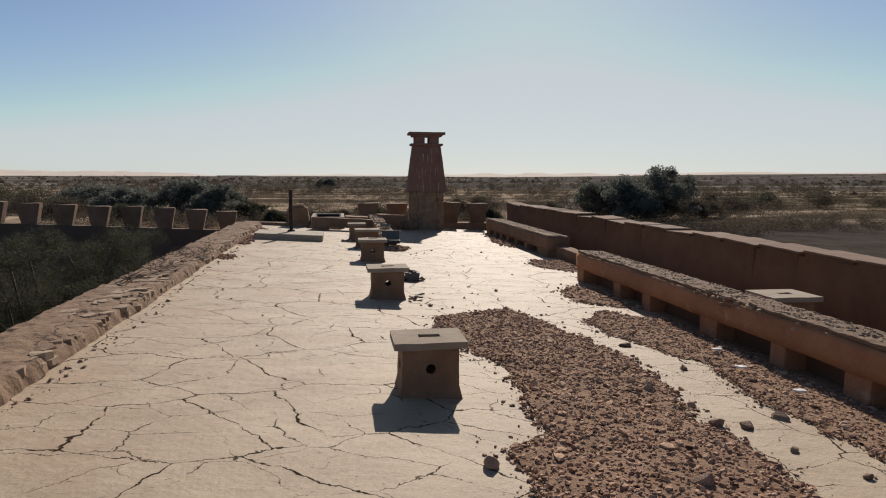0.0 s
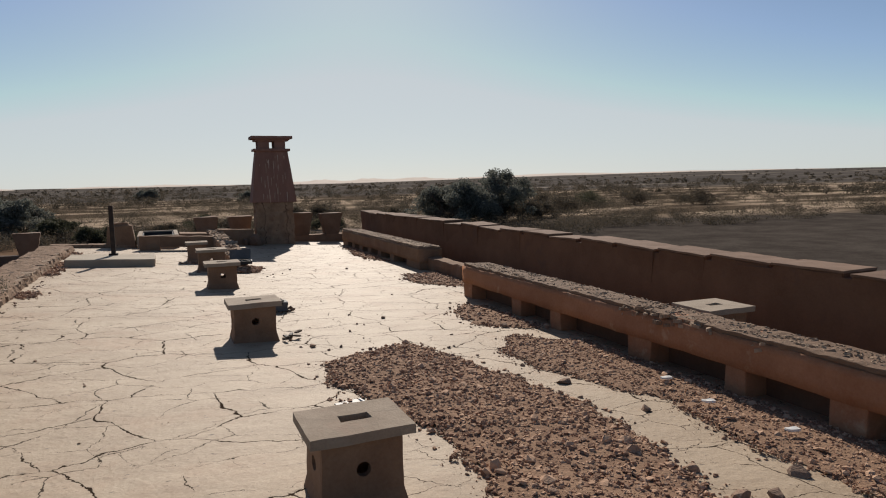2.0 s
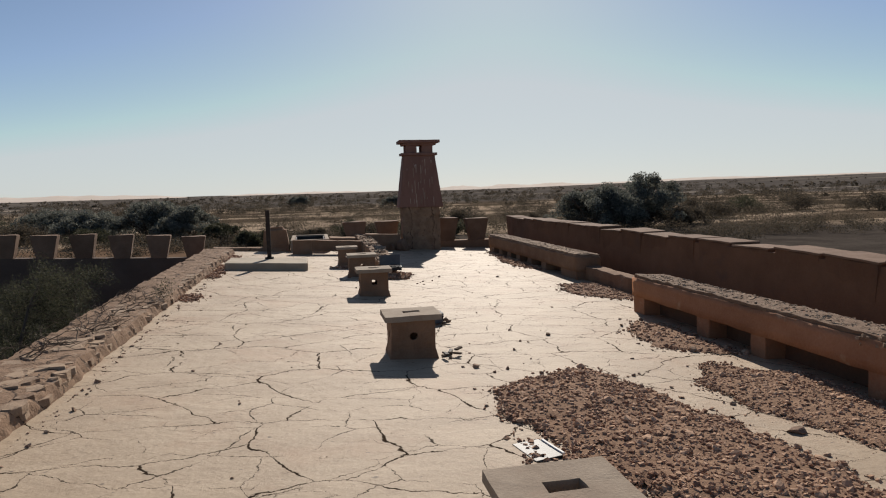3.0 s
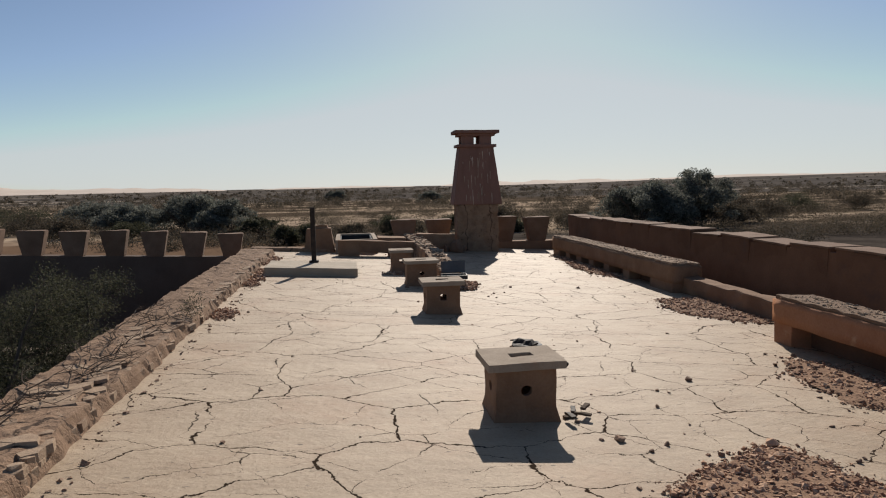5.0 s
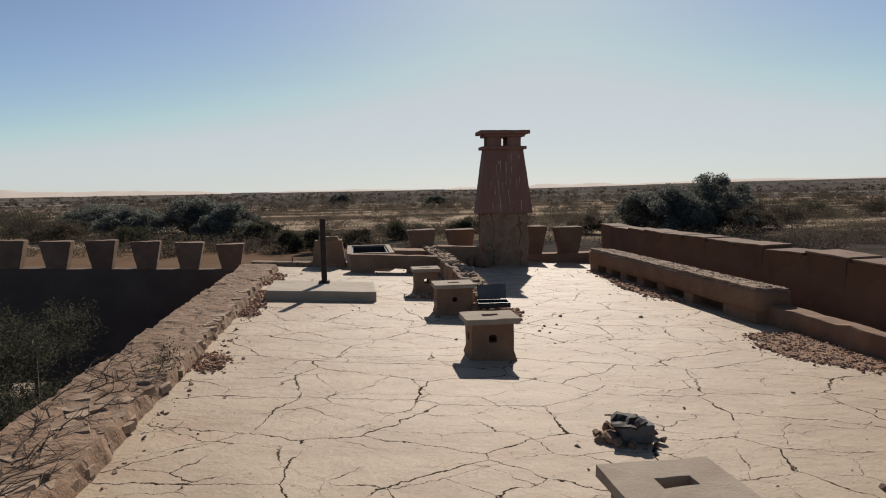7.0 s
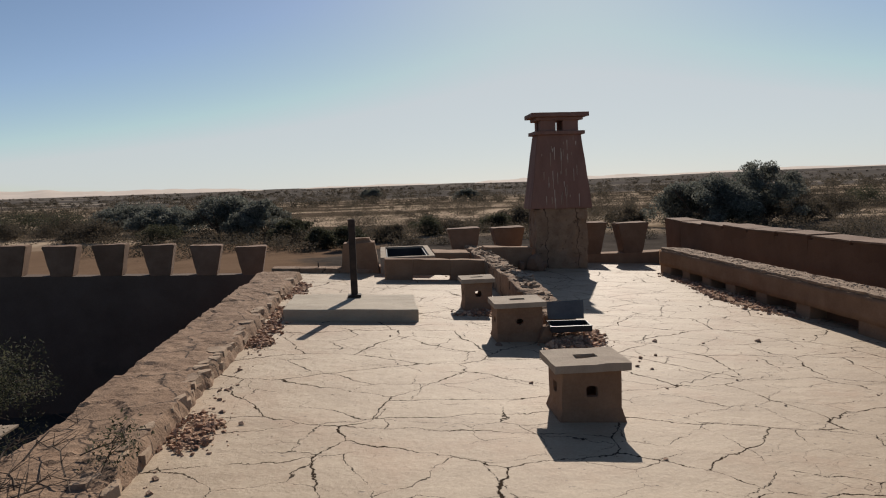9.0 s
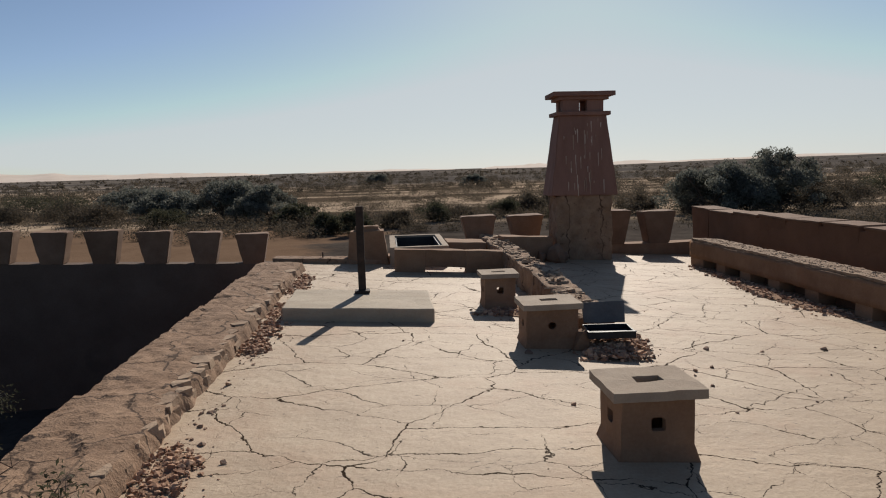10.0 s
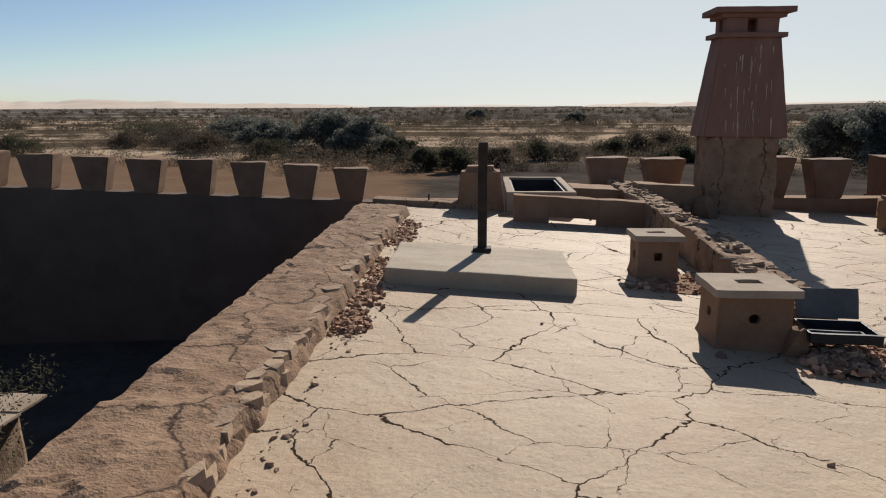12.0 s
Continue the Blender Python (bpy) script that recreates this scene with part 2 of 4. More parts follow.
add_cracks(MUD, 1.7, 0.022, (0.05, 0.03, 0.02))
STONE = mat("flat_stone", (0.184, 0.116, 0.074), (0.368, 0.264, 0.180), 7, 0.92, 0.7, 60, rnd=0.3, island=0.4)
GRAVEL = mat("red_rubble", (0.26, 0.145, 0.092), (0.50, 0.32, 0.21), 6, 0.95, 0.5, 70, island=0.75)
EARTH = mat("red_earth", (0.192, 0.110, 0.068), (0.320, 0.200, 0.126), 6, 1.0, 0.9, 50)
ROCK = mat("brown_rock", (0.185, 0.117, 0.082), (0.395, 0.265, 0.183), 9, 0.92, 0.7, 80, rnd=0.5)
TOWER = mat("tower_render", (0.20, 0.105, 0.078), (0.29, 0.16, 0.12), 1.6, 0.9, 0.35, 40, stain=(0.52, 0.40, 0.31), stain_scale=3.2, stain_at=0.66, stretch=(2.6, 2.6, 0.45))
BARK = mat("grey_bark", (0.06, 0.042, 0.03), (0.15, 0.11, 0.08), 8, 0.95, 0.6, 60)
LEAF = foliage("acacia_leaf", (0.09, 0.095, 0.08), (0.205, 0.205, 0.17), 0.9, 20)
SCRUB = foliage("dry_scrub", (0.042, 0.037, 0.028), (0.118, 0.092, 0.064), 0.08, 3)
OLIVE = foliage("olive_leaf", (0.034, 0.036, 0.021), (0.094, 0.090, 0.056), 1.5, 30)
IRON = mat("rusted_iron", (0.02, 0.016, 0.014), (0.06, 0.04, 0.03), 12, 0.7, 0.3, 90)
BLACK = mat("black_plastic", (0.012, 0.013, 0.016), (0.03, 0.032, 0.037), 6, 0.5, 0.1, 60)
SHEET = mat("weathered_sheet", (0.085, 0.083, 0.082), (0.15, 0.147, 0.145), 5, 0.7, 0.15, 60)
DROPPING = mat("pale_dropping", (0.36, 0.26, 0.19), (0.58, 0.47, 0.38), 8, 0.9, 0.2, 60, rnd=0.5)
PALE = mat("pale_cement", (0.302, 0.242, 0.172), (0.423, 0.354, 0.266), 2.5, 0.8, 0.5, 50, stain=(0.40, 0.30, 0.21), stain_scale=3.0, stain_at=0.6, stretch=(0.7, 1.8, 1))
WHITE = mat("white_scrap", (0.62, 0.6, 0.56), (0.8, 0.78, 0.74), 8, 0.6, 0.1, 60)
DUNE = mat("dune_sand", (0.506, 0.420, 0.345), (0.644, 0.546, 0.460), 0.01, 1.0, 0, 0.05)


# ---- mesh helpers ----
def datum(x, y=0):
    """Height to which walls and vents are levelled; it falls gently to one side."""
    return -0.054 * (x - 0.7)


def fz(x, y=0):
    """Height of the roof, a little below that level."""
    return datum(x) - 0.035


def obj(name, bm, material, parent=None, label="", kind="", category="", group="", smooth=False):
    me = bpy.data.meshes.new(name)
    if smooth:
        for f in bm.faces:
            f.smooth = True
    bm.to_mesh(me)
    bm.free()
    me.materials.append(material)
    ob = new(name, me)
    ob.parent = parent
    return tagged(ob, label, category, group, kind)


def part(name, bm, material, parent, label="", smooth=False):
    return obj(name, bm, material, parent, label, smooth=smooth)


def raw(name, verts, faces, material, parent=None, label="", kind="", category="", group=""):
    me = bpy.data.meshes.new(name)
    me.from_pydata(verts, [], faces)
    me.materials.append(material)
    ob = new(name, me)
    ob.parent = parent
    return tagged(ob, label, category, group, kind)


def thing(name, label, category, at=(0, 0, 0), turn=0, group="", kind=""):
    e = new(name)
    e.matrix_basis = pose(*at, 0, 0, turn)
    return tagged(e, label, category, group, kind)


def add_box(bm, x0, x1, y0, y1, z0, z1, taper=0.0):
    """A box into bm; taper narrows (or, if negative, widens) its top on every side."""
    m = taper
    vs = [bm.verts.new(v) for v in ((x0, y0, z0), (x1, y0, z0), (x1, y1, z0), (x0, y1, z0),
                                    (x0 + m, y0 + m, z1), (x1 - m, y0 + m, z1), (x1 - m, y1 - m, z1), (x0 + m, y1 - m, z1))]
    for q in ((3, 2, 1, 0), (4, 5, 6, 7), (0, 1, 5, 4), (1, 2, 6, 5), (2, 3, 7, 6), (3, 0, 4, 7)):
        bm.faces.new([vs[i] for i in q])
    return vs


def cut(bm, axis, lo, hi, step):
    k = int((hi - lo) / step)
    for i in range(1, k + 1):
        co, no = [0, 0, 0], [0, 0, 0]
        co[axis], no[axis] = lo + (hi - lo) * i / (k + 1), 1
        bmesh.ops.bisect_plane(bm, geom=bm.verts[:] + bm.edges[:] + bm.faces[:], plane_co=co, plane_no=no)


def wear(bm, amp, scale, seed=0.0, zmin=-1e9):
    for v in bm.verts:
        if v.co.z > zmin:
            v.co += Vector(noise.noise_vector(v.co * scale + Vector((seed, seed * 2, 0)))) * amp


def soft_box(x0, x1, y0, y1, z0, z1, step=0.25, amp=0.012, bevel=0.012, scale=4.0, seed=0.0, tilt=False, zmin=-1e9, taper=0.0):
    """A weathered block: bevelled edges, uneven faces; tilt lays it on the sloping roof."""
    bm = bmesh.new()
    add_box(bm, x0, x1, y0, y1, z0, z1, taper)
    if bevel:
        bmesh.ops.bevel(bm, geom=bm.edges[:], offset=bevel, segments=2, affect="EDGES", profile=0.6)
    for a, lo, hi in ((0, x0, x1), (1, y0, y1), (2, z0, z1)):
        cut(bm, a, lo, hi, step)
    wear(bm, amp, scale, seed, zmin)
    if tilt:
        for v in bm.verts:
            v.co.z += datum(v.co.x)
    return bm


def add_panel(bm, w, h, t, cx, cz, rx, rz, m, n=12, square=False):
    """A panel w by h by t standing in xz (bottom centre at the origin), with a hole through it, laid by the matrix m."""
    angles = sorted({round(2 * math.pi * i / n + 1e-3, 5) for i in range(n)} | {round(math.atan2(z - cz, x - cx) % (2 * math.pi), 5) for x in (-w / 2, w / 2) for z in (0, h)})
    rings = []
    for y in (-t / 2, t / 2):
        outer, inner = [], []
        for a in angles:
            c, s = math.cos(a), math.sin(a)
            k = min([((w / 2 if c > 0 else -w / 2) - cx) / c if abs(c) > 1e-6 else 1e9, ((h if s > 0 else 0) - cz) / s if abs(s) > 1e-6 else 1e9])
            outer.append(bm.verts.new(m @ Vector((cx + k * c, y, cz + k * s))))
            e = 1 / max(abs(c), abs(s)) if square else 1
            inner.append(bm.verts.new(m @ Vector((cx + rx * c * e, y, cz + rz * s * e))))
        rings.append((outer, inner))
    (o0, i0), (o1, i1) = rings
    k = len(angles)
    for i in range(k):
        j = (i + 1) % k
        for q in ((o0[i], o0[j], i0[j], i0[i]), (o1[j], o1[i], i1[i], i1[j]), (o0[j], o0[i], o1[i], o1[j]), (i0[i], i0[j], i1[j], i1[i])):
            bm.faces.new(q)


def rock_bm(r, seed, flat=0.7, sub=2):
    """A broken stone with a few flat faces."""
    rng = random.Random(seed)
    bm = bmesh.new()
    bmesh.ops.create_icosphere(bm, subdivisions=sub, radius=r)
    for v in bm.verts:
        v.co += Vector(noise.noise_vector(v.co / r * 0.9 + Vector((seed * 3.1, 0, 0)))) * r * 0.35
        v.co += Vector(noise.noise_vector(v.co / r * 3.0 + Vector((0, seed * 3.1, 0)))) * r * 0.09
    for _ in range(11):
        d = Vector((rng.gauss(0, 1), rng.gauss(0, 1), rng.gauss(0, 1))).normalized()
        cap = r * rng.uniform(0.42, 0.72)
        for v in bm.verts:
            over = v.co.dot(d) - cap
            if over > 0:
                v.co -= d * over
    for v in bm.verts:
        v.co.z = max(v.co.z * flat, -r * flat * 0.45)
    return bm


ROCKS = []
for i in range(9):
    me = bpy.data.meshes.new("rock")
    b_ = rock_bm(1.0, i + 1, 0.6 + 0.1 * (i % 4), 2)
    b_.to_mesh(me)
    b_.free()
    me.materials.append(ROCK)
    ROCKS.append(me)
RUBBLE_ROCKS = []
for i in range(6):
    me = bpy.data.meshes.new("rubble_stone")
    b_ = rock_bm(1.0, i + 31, 0.7, 1)
    b_.to_mesh(me)
    b_.free()
    me.materials.append(GRAVEL)
    RUBBLE_ROCKS.append(me)
rr = random.Random(5)


def rock(x, y, r, label="loose brown stone lying on the cracked roof", name="rock", group="loose stones on the roof", base=None, stretch=1.0, meshes=ROCKS):
    o = new(name, rr.choice(meshes))
    s = r * 0.82
    z = fz(x) if base is None else base
    o.matrix_basis = pose(x, y, z + s * 0.24, 0, 0, rr.uniform(0, 360)) @ Matrix.Diagonal((s * stretch, s, s * rr.uniform(0.8, 1.1), 1))
    return tagged(o, label, "stone", group)


CHIP = np.array([(-1, -1, -.5), (1, -1, -.5), (1, 1, -.5), (-1, 1, -.5), (-.75, -.65, .4), (.65, -.8, .34), (.8, .65, .42), (-.65, .75, .3)])
CHIP_F = np.array([(0, 1, 5, 4), (1, 2, 6, 5), (2, 3, 7, 6), (3, 0, 4, 7), (4, 5, 6, 7)])


def chips(name, places, material, label, category, parent=None):
    """Very many small stones, one mesh. places: rows of x, y, z, size."""
    rng = np.random.default_rng(len(places) + 3)
    k = len(places)
    p = np.asarray(places)
    v = CHIP[None] * rng.uniform(0.6, 1.15, (k, 1, 3)) + rng.normal(0, 0.22, (k, 8, 3))
    a, b = rng.uniform(0, 2 * np.pi, k), rng.normal(0, 0.5, k)
    ca, sa, cb, sb = np.cos(a), np.sin(a), np.cos(b), np.sin(b)
    rot = np.zeros((k, 3, 3))
    rot[:, 0, 0], rot[:, 0, 1], rot[:, 0, 2] = ca, -sa * cb, sa * sb
    rot[:, 1, 0], rot[:, 1, 1], rot[:, 1, 2] = sa, ca * cb, -ca * sb
    rot[:, 2, 1], rot[:, 2, 2] = sb, cb
    v = np.einsum("kij,kvj->kvi", rot, v) * p[:, 3][:, None, None] * 0.5 + p[:, None, :3]
    f = CHIP_F[None] + 8 * np.arange(k)[:, None, None]
    return raw(name, v.reshape(-1, 3).tolist(), f.reshape(-1, 4).tolist(), material, parent, label, "stuff", category)


# ---- ground, horizon ----
G = -3.3


def ground_height(x, y):
    r = math.hypot(x, y)
    far = max(0.0, min(1.0, (r - 70) / 200))
    h = G + far * 0.9 * noise.noise((x * 0.012, y * 0.012, 0)) + 0.12 * noise.noise((x * 0.1, y * 0.1, 3)) * min(1, max(0, (r - 35) / 30))
    # the plain rises slowly to a low grey plateau on the east side
    east = max(0.0, min(1.0, (x - 0.25 * y - 60) / 900))
    return h + east * 13 * max(0.0, min(1.0, (r - 300) / 1500))


rings = [0.0] + [8 * 1.085 ** i for i in range(79)]
verts, faces, seg = [(0, 0, G)], [], 144
for r in rings[1:]:
    for i in range(seg):
        a = 2 * math.pi * i / seg
        x, y = r * math.sin(a), r * math.cos(a)
        verts.append((x, y, ground_height(x, y)))
for i in range(seg):
    faces.append((0, 1 + (i + 1) % seg, 1 + i))
for k in range(len(rings) - 2):
    for i in range(seg):
        a, b = 1 + k * seg + i, 1 + k * seg + (i + 1) % seg
        faces.append((a, b, b + seg, a + seg))
raw("ground", verts, faces, GROUND, None, "dark gravel and pale sand desert plain", "structure", "ground")


def dune_ridge(name, a0, a1, r, height, depth, seed):
    """A low ridge of dunes on the horizon between two bearings."""
    k, rows = 90, 7
    vs, fs = [], []
    for i in range(k + 1):
        u = i / k
        a = radians(a0 + (a1 - a0) * u)
        crest = height * math.sin(math.pi * u) ** 0.6 * (0.55 + 0.45 * noise.noise((u * 6 + seed, seed, 0)) + 0.22 * abs(noise.noise((u * 22, seed, 2))))
        for j in range(rows):
            w = j / (rows - 1)
            rad = r + depth * (w - 0.5) + 60 * noise.noise((u * 9, w * 3, seed))
            x, y = rad * math.sin(a), rad * math.cos(a)
            vs.append((x, y, ground_height(x, y) - 1 + max(0, crest) * math.sin(math.pi * w) ** 1.3))
    for i in range(k):
        for j in range(rows - 1):
            q = i * rows + j
            fs.append((q, q + 1, q + rows + 1, q + rows))
    ob = raw(name, vs, fs, DUNE, None, "pale dunes along the desert horizon", "structure", "dunes")
    for f in ob.data.polygons:
        f.use_smooth = True


dune_ridge("backdrop_dunes_1", -46, -9.5, 2600, 46, 1000, 1.3)
dune_ridge("backdrop_dunes_2", -7, 6, 3000, 13, 800, 4.7)
dune_ridge("backdrop_dunes_3", 8, 25, 2800, 26, 800, 8.2)
dune_ridge("backdrop_dunes_4", 22, 60, 3300, 20, 900, 2.9)


# ---- plants ----
def leaf_cloud(centres, radii, per, size, seed, flat=0.7, long=1.6):
    """Small folded leaves scattered through clumps; two triangles each."""
    rng = np.random.default_rng(seed)
    k = len(centres)
    c = np.repeat(np.asarray(centres, float), per, 0)
    r = np.repeat(np.asarray(radii, float), per)
    d = rng.normal(0, 1, (k * per, 3))
    d /= np.linalg.norm(d, axis=1, keepdims=True)
    p = c + d * (r * rng.uniform(0.15, 1.0, k * per) ** 0.5)[:, None] * (1, 1, flat)
    u = rng.normal(0, 1, (k * per, 3))
    u /= np.linalg.norm(u, axis=1, keepdims=True)
    w = np.cross(u, rng.normal(0, 1, (k * per, 3)))
    w /= np.linalg.norm(w, axis=1, keepdims=True)
    s = (size * rng.uniform(0.6, 1.4, k * per))[:, None]
    v = np.stack([p - u * s * long, p - w * s * 0.5, p + u * s * long, p + w * s * 0.5], 1).reshape(-1, 3)
    f = np.arange(4 * k * per).reshape(-1, 4)
    return v, f


def tube(vs, fs, pts, r0, r1, sides=6):
    base = len(vs)
    for i, p in enumerate(pts):
        q = pts[min(i + 1, len(pts) - 1)] - pts[max(i - 1, 0)]
        q = q.normalized() if q.length else Vector((0, 0, 1))
        a = q.orthogonal().normalized()
        b = q.cross(a)
        r = r0 + (r1 - r0) * i / (len(pts) - 1)
        for k in range(sides):
            t = 2 * math.pi * k / sides
            vs.append(tuple(p + a * r * math.cos(t) + b * r * math.sin(t)))
    for i in range(len(pts) - 1):
        for k in range(sides):
            j = (k + 1) % sides
            fs.append((base + i * sides + k, base + i * sides + j, base + (i + 1) * sides + j, base + (i + 1) * sides + k))


def tree(name, x, y, height, spread, seed, label, category="tree", leaf=0.2, clumps=46, per=90, low=0.25, group="", leaves=None, z=None, forks=8, clump=0.2):
    """A trunk that forks into limbs and twigs, and a ragged crown of many small leaves about the twig ends."""
    rng = random.Random(seed)
    root = thing(name, label, category, (x, y, ground_height(x, y) - 0.05 if z is None else z), 0, group)
    vs, fs, ends, stems = [], [], [], []
    r0 = 0.022 * height + 0.02
    for f in range(forks):
        a = 2 * math.pi * (f + rng.uniform(-0.3, 0.3)) / forks
        tip = Vector((math.cos(a) * spread * rng.uniform(0.45, 0.8), math.sin(a) * spread * rng.uniform(0.45, 0.8), height * rng.uniform(0.55, 0.85)))
        pts = []
        for i in range(7):
            u = i / 6
            pts.append(Vector((tip.x * u ** 1.5, tip.y * u ** 1.5, tip.z * u)) + Vector(noise.noise_vector((u * 2 + seed, f * 3.7, 0))) * height * 0.05 * u)
        tube(vs, fs, pts, r0 * rng.uniform(0.6, 1), 0.008 * height * 0.5)
        stems.append(pts)
    lobes = [(rng.uniform(0, 6.28), rng.uniform(0.75, 1.1), rng.uniform(0.7, 1.0)) for _ in range(6)]
    for k in range(clumps):
        a, far, top = rng.choice(lobes)
        a += rng.gauss(0, 0.45)
        u, w = rng.uniform(0.15, 1) ** 0.6, rng.random() ** 0.7
        rad = spread * far * u * (0.55 + 0.45 * math.sin(math.pi * min(1, 0.25 + 0.75 * w)))
        e = Vector((math.cos(a) * rad, math.sin(a) * rad, height * (low + (0.97 - low) * w * top * (1 - 0.25 * u * u))))
        s = min((p for pts in stems for p in pts[1:]), key=lambda p: (p - e).length + (0.5 * height if p.z > e.z else 0))
        tube(vs, fs, [s, (s + e) / 2 + Vector((0, 0, 0.03 * height)), e], 0.006 * height, 0.002 * height, 4)
        ends.append(e)
    raw("trunk", vs, fs, BARK, root)
    v, q = leaf_cloud([tuple(e) for e in ends], [spread * clump * rng.uniform(0.6, 1.3) for _ in ends], per, leaf, seed)
    raw("crown", v.tolist(), q.tolist(), leaves or LEAF, root)
    return root


ACACIA = "dark green spreading acacia on the desert plain"
tree("acacia_tree", 29.5, 69, 5.2, 5.2, 3, ACACIA, clumps=90, per=276, leaf=0.099, low=0.12, group="acacias")
tree("acacia_tree", 37, 70, 6.7, 4.6, 8, "tall feathery acacia on the desert plain", clumps=70, per=206, leaf=0.093, low=0.16, group="acacias")
tree("acacia_tree", 33.5, 74, 5.0, 4.5, 18, ACACIA, clumps=70, per=229, leaf=0.099, low=0.08, group="acacias")
tree("acacia_tree", -18.5, 82, 4.7, 5.4, 11, ACACIA, clumps=90, per=252, leaf=0.110, low=0.20, group="acacias")
tree("acacia_tree", -13, 78, 4.2, 4.0, 12, ACACIA, clumps=70, per=229, leaf=0.104, low=0.16, group="acacias")
tree("acacia_tree", -9.0, 71, 2.7, 2.5, 13, "grey-green rounded desert bush on sand", "bush", clumps=50, per=206, leaf=0.081, low=0.05, group="acacias", leaves=OLIVE)
tree("acacia_tree", -27, 92, 3.4, 5.5, 14, ACACIA, clumps=70, per=229, leaf=0.116, low=0.12, group="acacias")
tree("acacia_tree", -35, 104, 3.8, 6, 15, ACACIA, clumps=70, per=206, leaf=0.128, low=0.10, group="acacias")
tree("acacia_tree", -4.0, 252, 4.5, 4.4, 16, "dark rounded acacia far out on the plain", clumps=110, per=206, leaf=0.145, low=0.05, group="acacias")
tree("acacia_tree", 24, 200, 3.4, 4.0, 17, "dark rounded acacia far out on the plain", clumps=80, per=161, leaf=0.145, low=0.05, group="acacias")

rb = random.Random(21)
for x, y, h, s in ((-5.7, 62.5, 1.9, 1.3), (-3.5, 61, 2.3, 1.5), (3.4, 71, 2.0, 2.0), (6.3, 71.5, 1.5, 1.4), (10.8, 75, 1.9, 1.7), (-32, 82, 2.2, 3.0), (-38, 88, 2.4, 3.2), (-44, 90, 2.0, 3.0),
                   (57, 90, 2.8, 4.2), (66, 95, 2.6, 4.0), (74, 92, 3.0, 4.5), (47, 92, 2.4, 3.5), (83, 88, 2.8, 4.0), (52, 80, 2.1, 3.2), (14, 80, 2.4, 2.6), (19, 84, 2.6, 3), (-22, 74, 2.2, 2.4), (-50, 78, 2.2, 3), (-41, 97, 2.9, 4.4), (-50, 104, 3.0, 5), (-31, 80, 2.6, 3.4), (32.5, 67.5, 2.0, 2.2), (28, 67, 1.9, 2.0), (36.5, 68.5, 2.2, 2.4), (40, 70.5, 2.3, 2.6), (44, 73, 2.0, 2.4), (0, 66, 1.7, 1.5), (16, 70, 1.6, 1.8), (24, 73, 2.0, 2.2)):
    tree("desert_bush", x, y, h, s, rb.randint(0, 999), "dry olive-brown desert bush standing on sand", "bush", leaf=0.07, clumps=36, per=150, low=0.05, group="desert bushes", leaves=rb.choice((SCRUB, OLIVE, SCRUB)), forks=6, clump=0.34)


def scrub(name, count, r0, r1, size, leaf, per, seed, label):
    rng = random.Random(seed)
    cs, rs = [], []
    while len(cs) < count:
        r, a = math.exp(rng.uniform(math.log(r0), math.log(r1))), radians(rng.uniform(-48, 62))
        x, y = r * math.sin(a), r * math.cos(a)
        if noise.noise((x * 0.035, y * 0.05, 7)) + rng.uniform(-0.5, 0.5) < -0.08 or y + 0.15 * x < 58 + 8 * noise.noise((x * .05, 0, 0)):
            continue
        h = size * rng.uniform(0.45, 1.3)
        cs.append((x, y, ground_height(x, y) + h * 0.35))
        rs.append(h)
    v, f = leaf_cloud(cs, rs, per, leaf, seed, 0.6, 1.2)
    raw(name, v.tolist(), f.tolist(), SCRUB, None, label, "stuff", "scrub")


scrub("scrub", 1900, 60, 210, 1.5, 0.06, 300, 31, "dry brown desert scrub between sand drifts")
scrub("far_scrub", 1250, 170, 520, 2.2, 0.18, 130, 32, "dark desert scrub far out on the plain")
scrub("distant_scrub", 700, 400, 1700, 2.6, 0.7, 26, 33, "specks of scrub near the desert horizon")


# ---- the roof ----
def sheet(name, x0, x1, y0, y1, z_top, thick, material, label, category, step=0.5, amp=0.006, kind="structure"):
    bm = bmesh.new()
    add_box(bm, x0, x1, y0, y1, -thick, 0)
    cut(bm, 0, x0, x1, step)
    cut(bm, 1, y0, y1, step)
    for v in bm.verts:
        k = noise.noise((v.co.x * 1.3, v.co.y * 1.3, 0)) * amp if v.co.z > -0.01 else 0
        v.co.z += fz(v.co.x) + z_top + k
    return obj(name, bm, material, None, label, kind, category)


sheet("floor", -2.35, 6.4, -6, 20.15, 0, 0.3, SCREED, "sun-bleached cracked cement roof terrace", "roof terrace", 0.4)
sheet("floor_far", -0.3, 6.4, 20.15, 22.3, 0, 0.3, SCREED, "cracked cement roof terrace at the far end", "roof terrace", 0.4)

# building under the roof
obj("wall_house", soft_box(-2.6, 6.35, -6, 20.1, G - 0.2, -0.45, 2.0, 0.01, 0), PLASTER, None, "plastered house walls below the roof", "structure", "wall")

